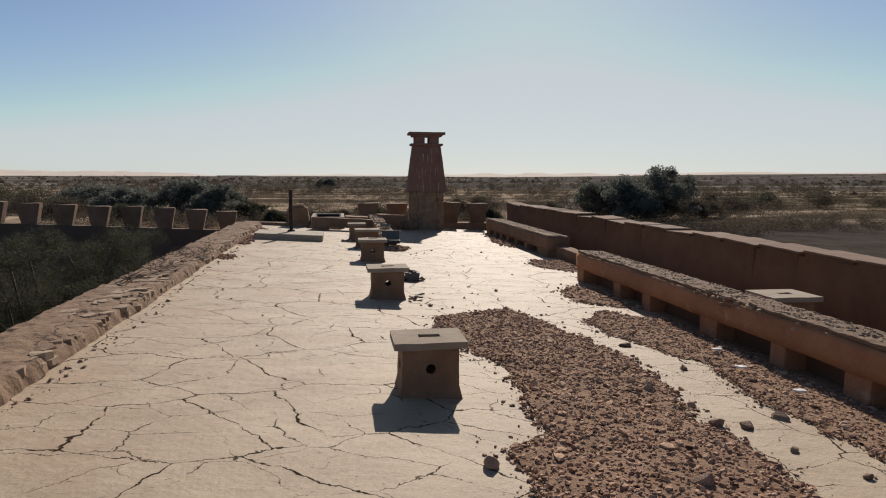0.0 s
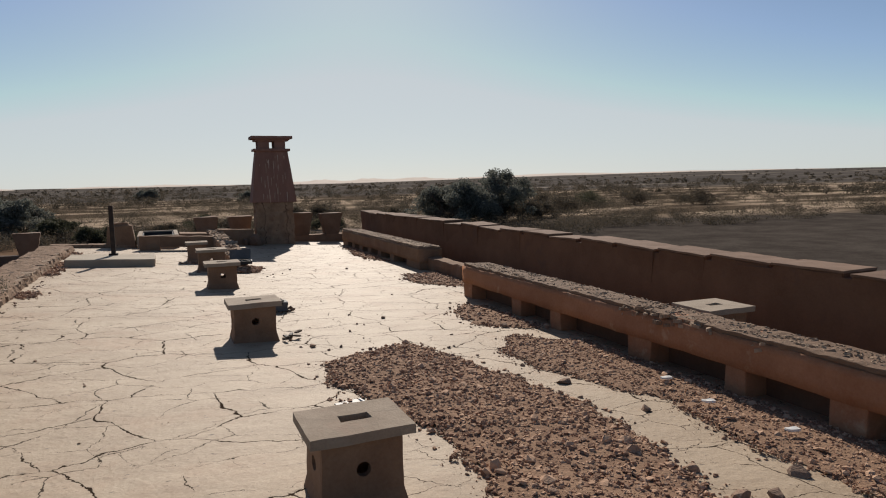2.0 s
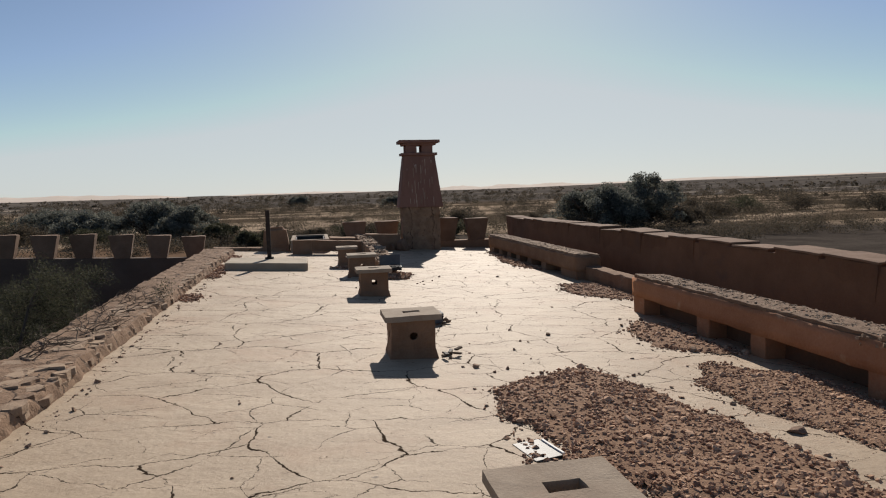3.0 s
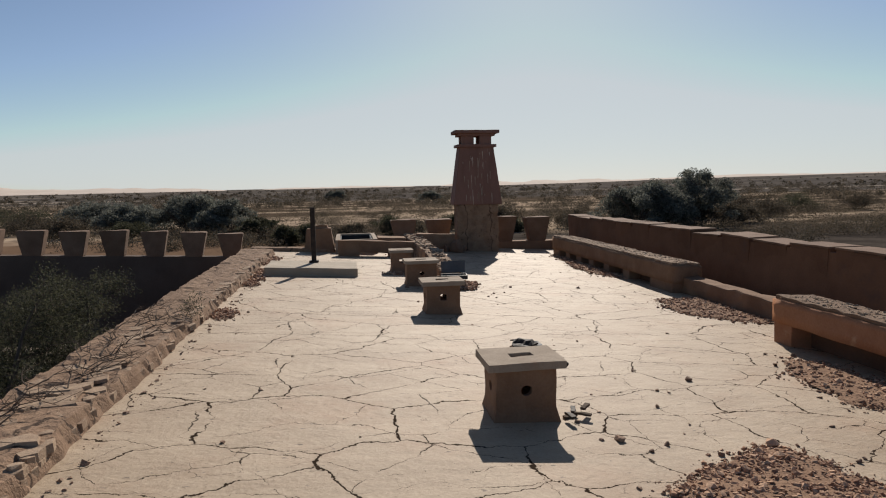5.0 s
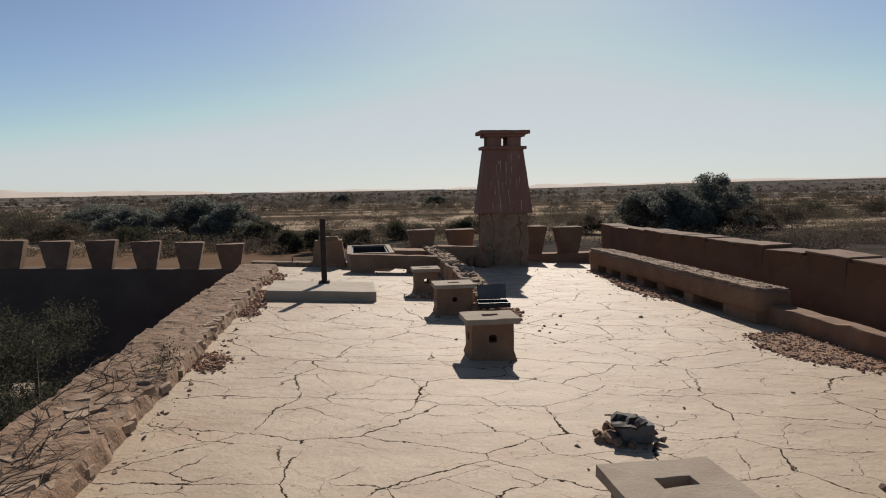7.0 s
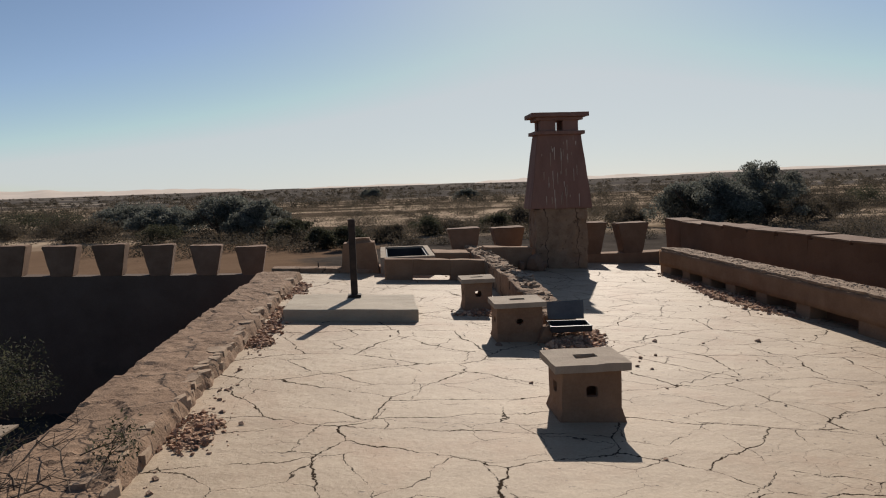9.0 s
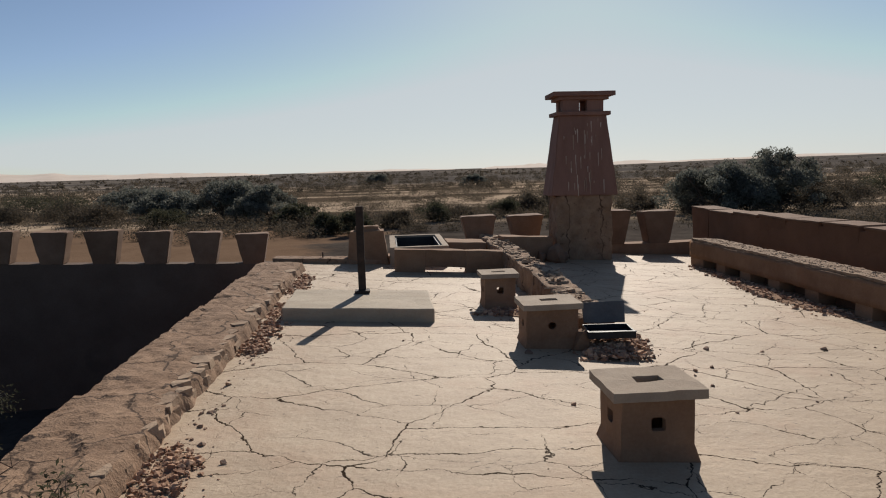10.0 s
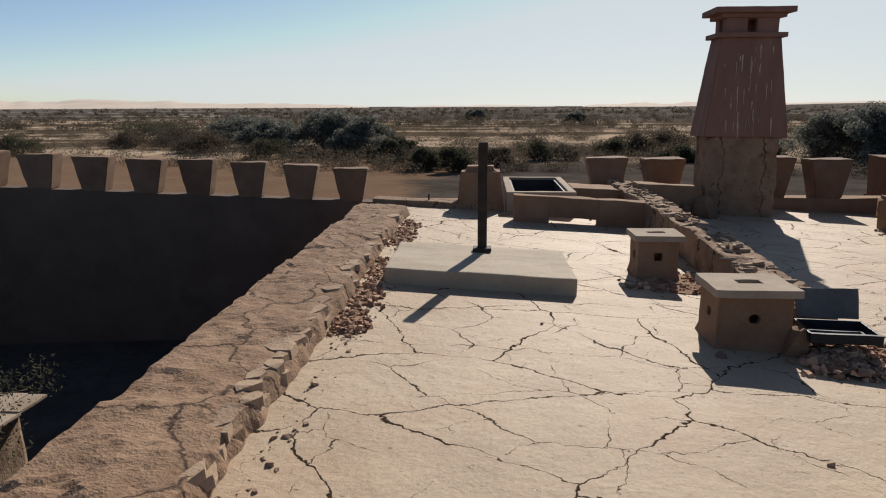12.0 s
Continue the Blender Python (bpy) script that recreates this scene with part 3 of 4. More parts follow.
# parapet on the courtyard side: low, broad, crumbling, capped with mortar and flat stones
parapet = thing("parapet_courtyard", "low crumbling mud-plastered parapet capped with flat stones", "parapet", kind="structure")
vs, fs = [], []
rows, cols = 640, 26
for i in range(rows):
    y = -6 + 25.3 * i / (rows - 1)
    lip = -2.25 + 0.05 * noise.noise((0, y * 0.9, 1)) + 0.03 * noise.noise((0, y * 5, 2))
    rim = -2.88 + 0.03 * noise.noise((0, y * 1.3, 5)) + 0.015 * noise.noise((0, y * 8, 6))
    for j in range(cols):
        if j < 3:
            x, z = rim, (-0.35, -0.1, 0.06)[j]
        elif j > cols - 5:
            x, z = lip + 0.03 * (j - cols + 4) * 0.5, (0.07, 0.04, 0.0, -0.06)[j - cols + 4]
        else:
            u = (j - 3) / (cols - 8)
            x, z = rim + 0.01 + (lip - rim - 0.02) * u, 0.105 - 0.02 * u ** 3
        p = Vector((x, y, z))
        z += 0.022 * noise.noise(p * 1.6) + 0.014 * noise.noise(p * 6) + 0.009 * noise.noise(p * 17) + 0.007 * noise.noise(p * 34)
        # shallow scabs where the skin of the mortar has come off
        z -= 0.016 * (noise.noise((x * 2.6, y * 1.7, 7)) > 0.18) * (j >= 3)
        x += 0.012 * noise.noise(p * 9 + Vector((3, 0, 0)))
        vs.append((x, y, z + datum(x)))
for i in range(rows - 1):
    for j in range(cols - 1):
        q = i * cols + j
        fs.append((q, q + 1, q + cols + 1, q + cols))
raw("coping", vs, fs, MUD, parapet, "rough mud-mortar coping")
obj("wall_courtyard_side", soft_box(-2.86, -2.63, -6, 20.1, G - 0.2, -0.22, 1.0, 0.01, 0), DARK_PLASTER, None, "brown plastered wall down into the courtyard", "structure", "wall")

# rust-brown wall round the courtyard and the plain beyond, with flared merlons
MERLON = bpy.data.meshes.new("merlon")
bm = bmesh.new()
add_box(bm, -0.22, 0.22, -0.19, 0.19, 0, 0.72, 0)
for v in bm.verts:
    if v.co.z > 0.5:
        v.co.x *= 0.365 / 0.22
        v.co.y *= 1.16
bmesh.ops.bevel(bm, geom=bm.edges[:], offset=0.018, segments=2, affect="EDGES")
cut(bm, 2, 0, 0.72, 0.15)
cut(bm, 0, -0.36, 0.36, 0.15)
wear(bm, 0.014, 5)
bm.to_mesh(MERLON)
bm.free()
MERLON.materials.append(MERLON_MAT)
MERLON_RED = bpy.data.meshes.new("merlon_broad")
bm = bmesh.new()
add_box(bm, -0.37, 0.37, -0.235, 0.235, 0, 0.75)
for v in bm.verts:
    if v.co.z > 0.5:
        v.co.x *= 1.17
        v.co.y *= 1.16
bmesh.ops.bevel(bm, geom=bm.edges[:], offset=0.015, segments=2, affect="EDGES")
cut(bm, 2, 0, 0.76, 0.13)
cut(bm, 0, -0.38, 0.38, 0.13)
wear(bm, 0.012, 5)
bm.to_mesh(MERLON_RED)
bm.free()
MERLON_RED.materials.append(DARK_PLASTER)
# thin cap in a paler material: the sunlit look of the tops, put into colour
MERLON_CAP = bpy.data.meshes.new("coping")
bm = soft_box(-0.436, 0.436, -0.277, 0.277, 0.742, 0.772, 0.14, 0.008, 0.006, 6)
bm.to_mesh(MERLON_CAP)
bm.free()
MERLON_CAP.materials.append(MERLON_MAT)
rm = random.Random(9)


def merlon(parent, x, y, z, turn, mesh=MERLON, high=1.0, wide=1.0):
    m = new("merlon", mesh)
    m.parent = parent
    if mesh == MERLON_RED:
        c = new("coping", MERLON_CAP)
        c.parent = m
        c["label"] = "paler coping for the sunlit merlon top"
    m.matrix_basis = pose(x, y, z, rm.uniform(-1.2, 1.2), rm.uniform(-1.8, 1.8), turn + rm.uniform(-2, 2)) @ Matrix.Diagonal((wide * rm.uniform(0.985, 1.012), wide, high * rm.uniform(0.97, 1.03), 1))


def long_wall(name, x0, x1, y0, y1, z0, ztop, label, material, step=0.6):
    """A wall whose top height follows ztop(x)."""
    root = thing(name, label, "wall", kind="structure")
    bm = bmesh.new()
    add_box(bm, x0, x1, y0, y1, z0, 0)
    cut(bm, 0, x0, x1, step)
    cut(bm, 1, y0, y1, step)
    cut(bm, 2, z0, 0, step)
    wear(bm, 0.02, 1.7)
    for v in bm.verts:
        v.co.z = z0 + (v.co.z - z0) / (-z0) * (ztop(v.co.x) - z0)
    part("wall_body", bm, material, root)
    return root


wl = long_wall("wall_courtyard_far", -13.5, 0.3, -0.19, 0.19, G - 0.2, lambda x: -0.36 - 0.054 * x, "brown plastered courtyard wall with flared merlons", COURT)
wl.matrix_basis = pose(-3.6, 24.1, 0, 0, 0, 7.5)
for i in range(12):
    x = -0.35 - 1.045 * i
    merlon(wl, x, 0, -0.375 - 0.054 * x, 0)
wb = long_wall("wall_back", -2.95, 6.4, 22.32, 22.7, G - 0.2, lambda x: -0.02 - 0.08 * max(0, min(1, -x)), "plastered back wall with flared merlons", PLASTER)
for x in (4.97, 3.98, 2.08, 1.08):
    merlon(wb, x, 22.5, -0.035, 0)
wr = long_wall("wall_plain_side", 6.42, 6.78, -8, 23.85, G - 0.2, lambda x: -0.12, "rust-brown plastered outer wall with flared merlons", DARK_PLASTER)
for i in range(33):
    merlon(wr, 6.63, 23.35 - 0.965 * i, -0.14, 90, MERLON_RED, 1.0, 1.02)
obj("wall_plain_upper", soft_box(6.362, 6.90, -8, 22.9, -0.3, 0.565, 0.5, 0.012, 0.01), DARK_PLASTER, None, "rust-brown plastered wall between the merlons", "structure", "wall")
# two unseen walls, added to keep skylight out of the courtyard
obj("wall_courtyard_west", soft_box(-16.8, -16.4, -12, 24.3, G - 0.2, 0.3, 2, 0.01, 0), DARK_PLASTER, None, "unseen wall added to dim the courtyard", "structure", "wall")
obj("wall_courtyard_near", soft_box(-16.4, -2.9, -6.6, -6.2, G - 0.2, 0.3, 2, 0.01, 0), DARK_PLASTER, None, "unseen wall added to dim the courtyard", "structure", "wall")
obj("kerb_back", soft_box(-2.85, -0.86, 20.15, 20.5, -0.4, 0.05, 0.3, 0.02, 0.02, tilt=True), MUD, None, "low broken kerb at the roof's far edge", "structure", "kerb")


def beam_wall(name, x0, x1, y0, y1, top, gaps, gap_high, material, label, low=-0.07):
    """A broad low wall standing on stubs, with open slots along its foot."""
    root = thing(name, label, "wall", kind="structure")
    bm = bmesh.new()
    add_box(bm, x0, x1, y0, y1, gap_high, top)
    bmesh.ops.bevel(bm, geom=[e for e in bm.edges if all(v.co.z > gap_high + 0.02 for v in e.verts)], offset=0.03, segments=3, affect="EDGES")
    cut(bm, 1, y0, y1, 0.16)
    cut(bm, 2, gap_high, top, 0.1)
    cut(bm, 0, x0, x1, 0.14)
    wear(bm, 0.014, 2.1, 2)
    wear(bm, 0.008, 14, 5)
    for v in bm.verts:
        v.co.z += datum(v.co.x)
    part("beam", bm, material, root, "", True)
    top_bm = soft_box(x0 + 0.015, x1 - 0.015, y0 + 0.03, y1 - 0.03, top - 0.03, top + 0.012, 0.07, 0.016, 0.01, 7, y0, tilt=True)
    wear(top_bm, 0.01, 22, 3)
    part("coping", top_bm, STONE, root, "rough grey mortar and gravel coping")
    # dark sheet added behind the slots, standing in for the shade inside them
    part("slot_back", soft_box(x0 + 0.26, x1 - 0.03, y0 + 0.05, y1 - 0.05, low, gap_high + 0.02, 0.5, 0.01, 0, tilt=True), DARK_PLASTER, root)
    edges = [y0 + 0.02] + [e for g in gaps for e in g] + [y1 - 0.02]
    for a, b in zip(edges[::2], edges[1::2]):
        if b - a > 0.03:
            part("stub", soft_box(x0 + 0.015, x1 - 0.015, a, b, low, gap_high + 0.02, 0.2, 0.014, 0.015, tilt=True), material, root)
    return root


low_wall = beam_wall("wall_low_near", 4.3, 4.80, -6, 10.62, 0.50, ((-5.5, -4.4), (-4.1, -3.0), (-2.7, -1.6), (-1.3, -0.2), (0.1, 1.2), (1.5, 2.6), (2.85, 3.85), (4.14, 4.9), (5.14, 6.1), (6.46, 7.76), (7.98, 8.75), (9.0, 10.3)), 0.2, RED_PLASTER, "red-plastered low roof wall with slots at its foot")
far_wall = beam_wall("wall_low_far", 4.89, 5.44, 14.15, 20.7, 0.47, ((15.0, 15.9), (16.2, 16.9), (17.2, 17.8), (18.1, 18.6), (18.9, 19.4), (19.7, 20.2)), 0.13, PLASTER, "crumbling plastered low roof wall with slots at its foot")
obj("wall_low_middle", soft_box(5.1, 5.4, 10.5, 14.2, -0.05, 0.25, 0.2, 0.03, 0.03, tilt=True), PLASTER, None, "lower broken stretch of the roof wall", "structure", "wall")

# ---- chimney vents on the roof ----
def vent(x, y, w=0.56, d=0.47, h=0.40, turn=0, label="plastered roof vent with a holed square cap", base=0.44, square=False, z=None):
    root = thing("roof_vent", label, "roof vent", (x, y, datum(x) if z is None else z), turn, "roof vents")
    t = 0.055
    bm = bmesh.new()
    add_panel(bm, w, d, t, 0.01, d * 0.5, 0.085, 0.05, Matrix.Translation((0, d / 2, h - t / 2)) @ Matrix.Rotation(radians(90), 4, "X"), 16, True)
    wear(bm, 0.006, 9, x + y)
    part("cap", bm, CEMENT, root, "square cement cap with a slot")
    bh, bd, th = h - t + 0.004, d - 0.09, 0.045
    for nm, m, pw in (("front_panel", Matrix.Translation((0, -bd / 2 + th / 2, -0.065)), base), ("back_panel", Matrix.Translation((0, bd / 2 - th / 2, -0.065)), base),
                      ("side_panel", Matrix.Translation((-base / 2 + th / 2, 0, -0.065)) @ Matrix.Rotation(radians(90), 4, "Z"), bd - 2 * th),
                      ("side_panel", Matrix.Translation((base / 2 - th / 2, 0, -0.065)) @ Matrix.Rotation(radians(90), 4, "Z"), bd - 2 * th)):
        bm = bmesh.new()
        add_panel(bm, pw, bh + 0.055, th, 0.0, bh * 0.62 + 0.035, 0.042, 0.038, m, 12, square)
        cut(bm, 2, 0, bh, 0.06)
        for v in bm.verts:
            k = 1 + 0.09 * max(0, 1 - (v.co.z + 0.035) / 0.11) ** 2
            v.co.x *= k
            v.co.y *= k
        wear(bm, 0.008, 7, x * 3 + y)
        part(nm, bm, PLASTER, root)
    return root


vent(0.71, 4.25, h=0.405, label="ochre plastered roof vent with a holed square cap")
second = vent(0.69, 8.33, h=0.402, label="ochre plastered roof vent, one corner of its cap broken")
b_ = rock_bm(0.035, 61, 1.2)
bmesh.ops.translate(b_, vec=(0.275, -0.2, 0.36), verts=b_.verts)
part("broken_corner", b_, IRON, second, "dark broken corner of the cap")
vent(0.69, 12.35, square=True)
vent(0.69, 14.82, w=0.57, base=0.50, label="plastered roof vent beside a heap of rubble")
vent(0.50, 16.62, w=0.46, d=0.42, h=0.40, base=0.38, label="small plastered roof vent against a broken wall", square=True)
vent(5.16, 6.12, w=0.62, d=0.55, h=0.54, base=0.46, label="pale roof vent standing behind the red wall")

b_ = rock_bm(0.17, 71, 1.1)
bmesh.ops.translate(b_, vec=(0.98, 14.66, fz(0.98) + 0.08), verts=b_.verts)
obj("mortar_lump", b_, PLASTER, None, "broken lump of mortar against the roof vent", "", "mortar", "")
for i, (x, y, r) in enumerate(((2.28, 20.82, 0.24), (2.05, 20.86, 0.15), (2.5, 20.95, 0.14))):
    b_ = rock_bm(r, 81 + i, 1.15)
    bmesh.ops.translate(b_, vec=(x, y, fz(x) + r * 0.5), verts=b_.verts)
    obj("plaster_lump", b_, MERLON_MAT, None, "fallen lump of plaster at the tower's foot", "", "plaster lump", "plaster lumps")
peg = thing("iron_peg", "short dark iron peg on the roof edge", "peg", (-2.0, 20.3, datum(-2.0) + 0.03))
part("shaft", soft_box(-0.012, 0.012, -0.012, 0.012, 0, 0.12, 0.1, 0.001, 0.003), IRON, peg)

# ---- tower ----
tower = thing("chimney_tower", "tall tapered red-rendered tower with a windowed top", "tower", (2.97, 21.47, datum(2.83) - 0.02))
TZ = -(datum(2.83) - 0.02) + 0.05
part("base", soft_box(-0.55, 0.55, -0.33, 0.33, -0.08, 1.06 + TZ, 0.07, 0.03, 0.02, 6), MUD, tower, "rough brown masonry base")
bm = bmesh.new()
add_box(bm, -0.65, 0.65, -0.38, 0.38, 1.055 + TZ, 2.6 + TZ)
for v in bm.verts:
    if v.co.z > 2:
        v.co.x *= 0.46 / 0.65
        v.co.y *= 0.24 / 0.38
bmesh.ops.bevel(bm, geom=bm.edges[:], offset=0.015, segments=2, affect="EDGES")
cut(bm, 2, 1 + TZ, 2.6 + TZ, 0.15)
cut(bm, 0, -0.7, 0.7, 0.2)
wear(bm, 0.012, 3)
part("shaft", bm, TOWER, tower, "tapered shaft streaked with white droppings")
part("collar", soft_box(-0.53, 0.53, -0.30, 0.30, 2.585 + TZ, 2.66 + TZ, 0.2, 0.008, 0.01), TOWER, tower)
for m, pw in ((Matrix.Translation((0, -0.2, 2.655 + TZ)), 0.8), (Matrix.Translation((0, 0.2, 2.655 + TZ)), 0.8),
              (Matrix.Translation((-0.355, 0, 2.655 + TZ)) @ Matrix.Rotation(radians(90), 4, "Z"), 0.30), (Matrix.Translation((0.355, 0, 2.655 + TZ)) @ Matrix.Rotation(radians(90), 4, "Z"), 0.30)):
    bm = bmesh.new()
    add_panel(bm, pw, 0.235, 0.09, 0.0, 0.115, 0.075, 0.10, m, 8, True)
    wear(bm, 0.005, 6)
    part("window_panel", bm, TOWER, tower)
part("lower_cap", soft_box(-0.49, 0.49, -0.29, 0.29, 2.88 + TZ, 2.945 + TZ, 0.2, 0.006, 0.01), TOWER, tower)
part("upper_cap", soft_box(-0.60, 0.60, -0.36, 0.36, 2.943 + TZ, 3.03 + TZ, 0.2, 0.008, 0.012), TOWER, tower)
rt = random.Random(77)
for i in range(46):
    u, z0, ln, w = rt.gauss(0.05, 0.26), rt.uniform(1.25, 2.5), rt.uniform(0.05, 0.3), rt.uniform(0.005, 0.012)
    if abs(u) > 0.42:
        continue
    slope = lambda z: -0.38 + 0.14 * (z - 1.055) / 1.545 - 0.010
    bm = bmesh.new()
    ring = [(u + w * kx, slope(z0 - ln * kz), z0 - ln * kz + TZ) for kx, kz in ((-0.4, 1), (0.3, 0.95), (0.7, 0.5), (1, 0.05), (0.2, 0), (-0.9, 0.08), (-0.6, 0.55))]
    lo, hi = [bm.verts.new((x, y + 0.02, z)) for x, y, z in ring], [bm.verts.new(c) for c in ring]
    bm.faces.new(hi)
    for j in range(7):
        bm.faces.new((lo[j], lo[(j + 1) % 7], hi[(j + 1) % 7], hi[j]))
    part("dropping_streak", bm, DROPPING, tower)

# ---- far end of the roof ----
platform = thing("roof_hatch_slab", "pale cement slab raised on the roof", "slab", (-1.18, 16.15, datum(-1.18)))
bm = soft_box(-0.82, 0.82, -0.46, 0.66, -0.08, 0.115, 0.2, 0.012, 0.015)
for v in bm.verts:
    v.co.z += datum(v.co.x) - datum(0)
part("slab", bm, PALE, platform)
pole = thing("iron_post", "dark rusted iron post standing on the cement slab", "post", (-1.17, 16.56, datum(-1.17) + 0.125))
part("shaft", soft_box(-0.045, 0.045, -0.03, 0.03, 0, 1.05, 0.2, 0.003, 0.006), IRON, pole)
part("foot_plate", soft_box(-0.09, 0.09, -0.07, 0.07, 0, 0.035, 0.1, 0.003, 0.006), IRON, pole)

head = thing("rounded_block", "rounded plastered block at the roof's far edge", "block", (-1.21, 20.35, datum(-1.2)))
bm = bmesh.new()
add_box(bm, -0.36, 0.36, -0.2, 0.2, -0.05, 0.62)
for v in bm.verts:
    if v.co.z > 0.3:
        v.co.x *= 0.78
bmesh.ops.bevel(bm, geom=[e for e in bm.edges if all(v.co.z > 0.5 for v in e.verts)], offset=0.08, segments=3, affect="EDGES")
cut(bm, 2, 0, 0.6, 0.1)
cut(bm, 0, -0.36, 0.36, 0.1)
wear(bm, 0.02, 4)
part("body", bm, PLASTER, head)

niche = thing("wall_niche", "broken plastered wall with a gap at its foot", "wall", kind="structure")
for a, b, z0, z1 in ((-0.74, -0.25, -0.05, 0.335), (-0.25, 0.42, 0.055, 0.335), (0.42, 1.06, -0.05, 0.335)):
    part("wall_piece", soft_box(a - 0.003, b, 19.3, 19.52, z0, z1, 0.12, 0.014, 0.015, tilt=True), PLASTER, niche)

rubble_wall = thing("wall_rubble", "broken mud wall topped with loose flat stones", "wall", kind="structure")
bm = soft_box(1.03, 1.42, 14.95, 22.2, -0.05, 0.33, 0.12, 0.035, 0.03, 5, tilt=True)
for v in bm.verts:
    if v.co.z > 0.1:
        v.co.z -= 0.13 * max(0, (17.2 - v.co.y) / 2.0)
part("core", bm, MUD, rubble_wall)
obj("wall_cross", soft_box(1.3, 2.3, 20.95, 21.3, -0.05, 0.42, 0.15, 0.02, 0.02, tilt=True), PLASTER, None, "plastered cross wall running to the tower", "structure", "wall")

basin = thing("water_basin", "open cement basin with a pale rim and dark lining", "basin", (-0.3, 21.17, datum(-0.3)))
for nm, q in (("front_side", (-0.52, 0.52, -1.1, -0.98)), ("back_side", (-0.52, 0.52, 0.98, 1.1)), ("end_side", (-0.52, -0.41, -0.977, 0.977)), ("end_side", (0.41, 0.52, -0.977, 0.977))):
    part(nm, soft_box(*q, -0.4, 0.30, 0.3, 0.006, 0.012), CEMENT, basin)
# inner sides and bottom are plain black
for q in ((-0.40, 0.40, -0.972, -0.95), (-0.40, 0.40, 0.95, 0.972), (-0.402, -0.38, -0.947, 0.947), (0.38, 0.402, -0.947, 0.947)):
    part("lining", soft_box(*q, -0.3, 0.26, 0.5, 0.003, 0), BLACK, basin, "black lining")
part("bottom", soft_box(-0.405, 0.405, -0.975, 0.975, -0.4, -0.3, 0.4, 0.004, 0), BLACK, basin, "black bottom panel")
obj("wall_back_ledge", soft_box(0.26, 1.0, 20.9, 21.6, -0.2, 0.3, 0.2, 0.015, 0.02, tilt=True), PLASTER, None, "low plastered ledge beside the basin", "structure", "ledge")

# rubble heap with a black crate and a weathered sheet beside the vent
crate = thing("black_crate", "black plastic crate with its grey lid open", "crate", (1.23, 14.62, datum(1.24) + 0.11), -6)
for nm, q in (("front_side", (-0.22, 0.22, -0.17, -0.155)), ("back_side", (-0.22, 0.22, 0.155, 0.17)), ("end_side", (-0.22, -0.205, -0.152, 0.152)), ("end_side", (0.205, 0.22, -0.152, 0.152))):
    part(nm, soft_box(*q, 0, 0.06, 0.1, 0.004, 0.003), BLACK, crate)
part("bottom", soft_box(-0.202, 0.202, -0.152, 0.152, 0, 0.012, 0.3, 0.001, 0), BLACK, crate)
part("rim", soft_box(-0.225, 0.225, -0.178, -0.150, 0.061, 0.068, 0.1, 0.003, 0.002), BLACK, crate, "worn rim")
bm = soft_box(-0.21, 0.20, -0.008, 0.008, 0, 0.21, 0.1, 0.01, 0.004)
bmesh.ops.transform(bm, matrix=Matrix.Translation((0, 0.16, 0.075)) @ Matrix.Rotation(radians(-25), 4, "X"), verts=bm.verts)
part("lid", bm, SHEET, crate, "grey weathered lid leaning back")

# courtyard: tiled wall coping seen below, thorny bush beside the parapet
tiled = thing("tiled_wall_head", "stone wall end with a pale tiled coping in the courtyard", "wall", (-5.62, 14.75, -0.85))
part("masonry", soft_box(-0.55, 0.42, -1.4, 0.62, -2.4, -0.1, 0.25, 0.05, 0.05, 2.5), STONE, tiled)
for r in range(6):
    for c in range(7):
        part("tile", soft_box(-0.62 + 0.17 * c, -0.455 + 0.17 * c, -1.3 + 0.34 * r, -0.94 + 0.34 * r, -0.1 + 0.012 * (r % 2) + 0.008 * c % 0.02, -0.06 + 0.012 * (r % 2), 0.3, 0.008, 0.008, seed=r * 7 + c), CEMENT, tiled)


def thorn_bush(x, y, top, spread, seed, leaves, label):
    rng = random.Random(seed)
    h = top - G
    root = thing("thorn_bush", label, "bush", (x, y, G - 0.05), 0, "courtyard bushes")
    vs, fs, cs = [], [], []
    for i in range(9):
        a = 2 * math.pi * i / 9 + rng.uniform(-0.3, 0.3)
        tip = Vector((math.cos(a) * spread * rng.uniform(0.3, 0.75), math.sin(a) * spread * rng.uniform(0.3, 0.75), h * rng.uniform(0.7, 0.92)))
        pts = [Vector((tip.x * u ** 1.4, tip.y * u ** 1.4, tip.z * u)) + Vector(noise.noise_vector((u * 3 + seed, i * 2.3, 0))) * 0.15 for u in (0, 0.2, 0.4, 0.6, 0.8, 1)]
        tube(vs, fs, pts, 0.05, 0.014, 5)
        for k in range(34):
            s = pts[rng.randint(1, 5)]
            d = Vector((s.x * 0.5 + rng.gauss(0, 0.45) * spread, s.y * 0.5 + rng.gauss(0, 0.45) * spread, rng.uniform(-0.3, 0.7)))
            d = d.normalized() * rng.uniform(0.3, 0.85)
            e = s + d
            e.z = min(e.z, h)
            tube(vs, fs, [s, s + d * 0.5 + Vector((0, 0, 0.05)), e], 0.007, 0.002, 3)
            for j in range(5):
                b = s + (e - s) * rng.uniform(0.3, 1)
                t = b + Vector((rng.gauss(0, 0.13), rng.gauss(0, 0.13), rng.uniform(-0.03, 0.2)))
                tube(vs, fs, [b, t], 0.0035, 0.0012, 3)
                cs.append(tuple((b + t) / 2))
    raw("branchwork", vs, fs, BARK, root, "thin grey thorny twigs")
    v, f = leaf_cloud(cs, [0.15] * len(cs), leaves, 0.0095, seed, 1.0, 1.5)
    raw("foliage", v.tolist(), f.tolist(), OLIVE, root, "tiny olive-green leaves")


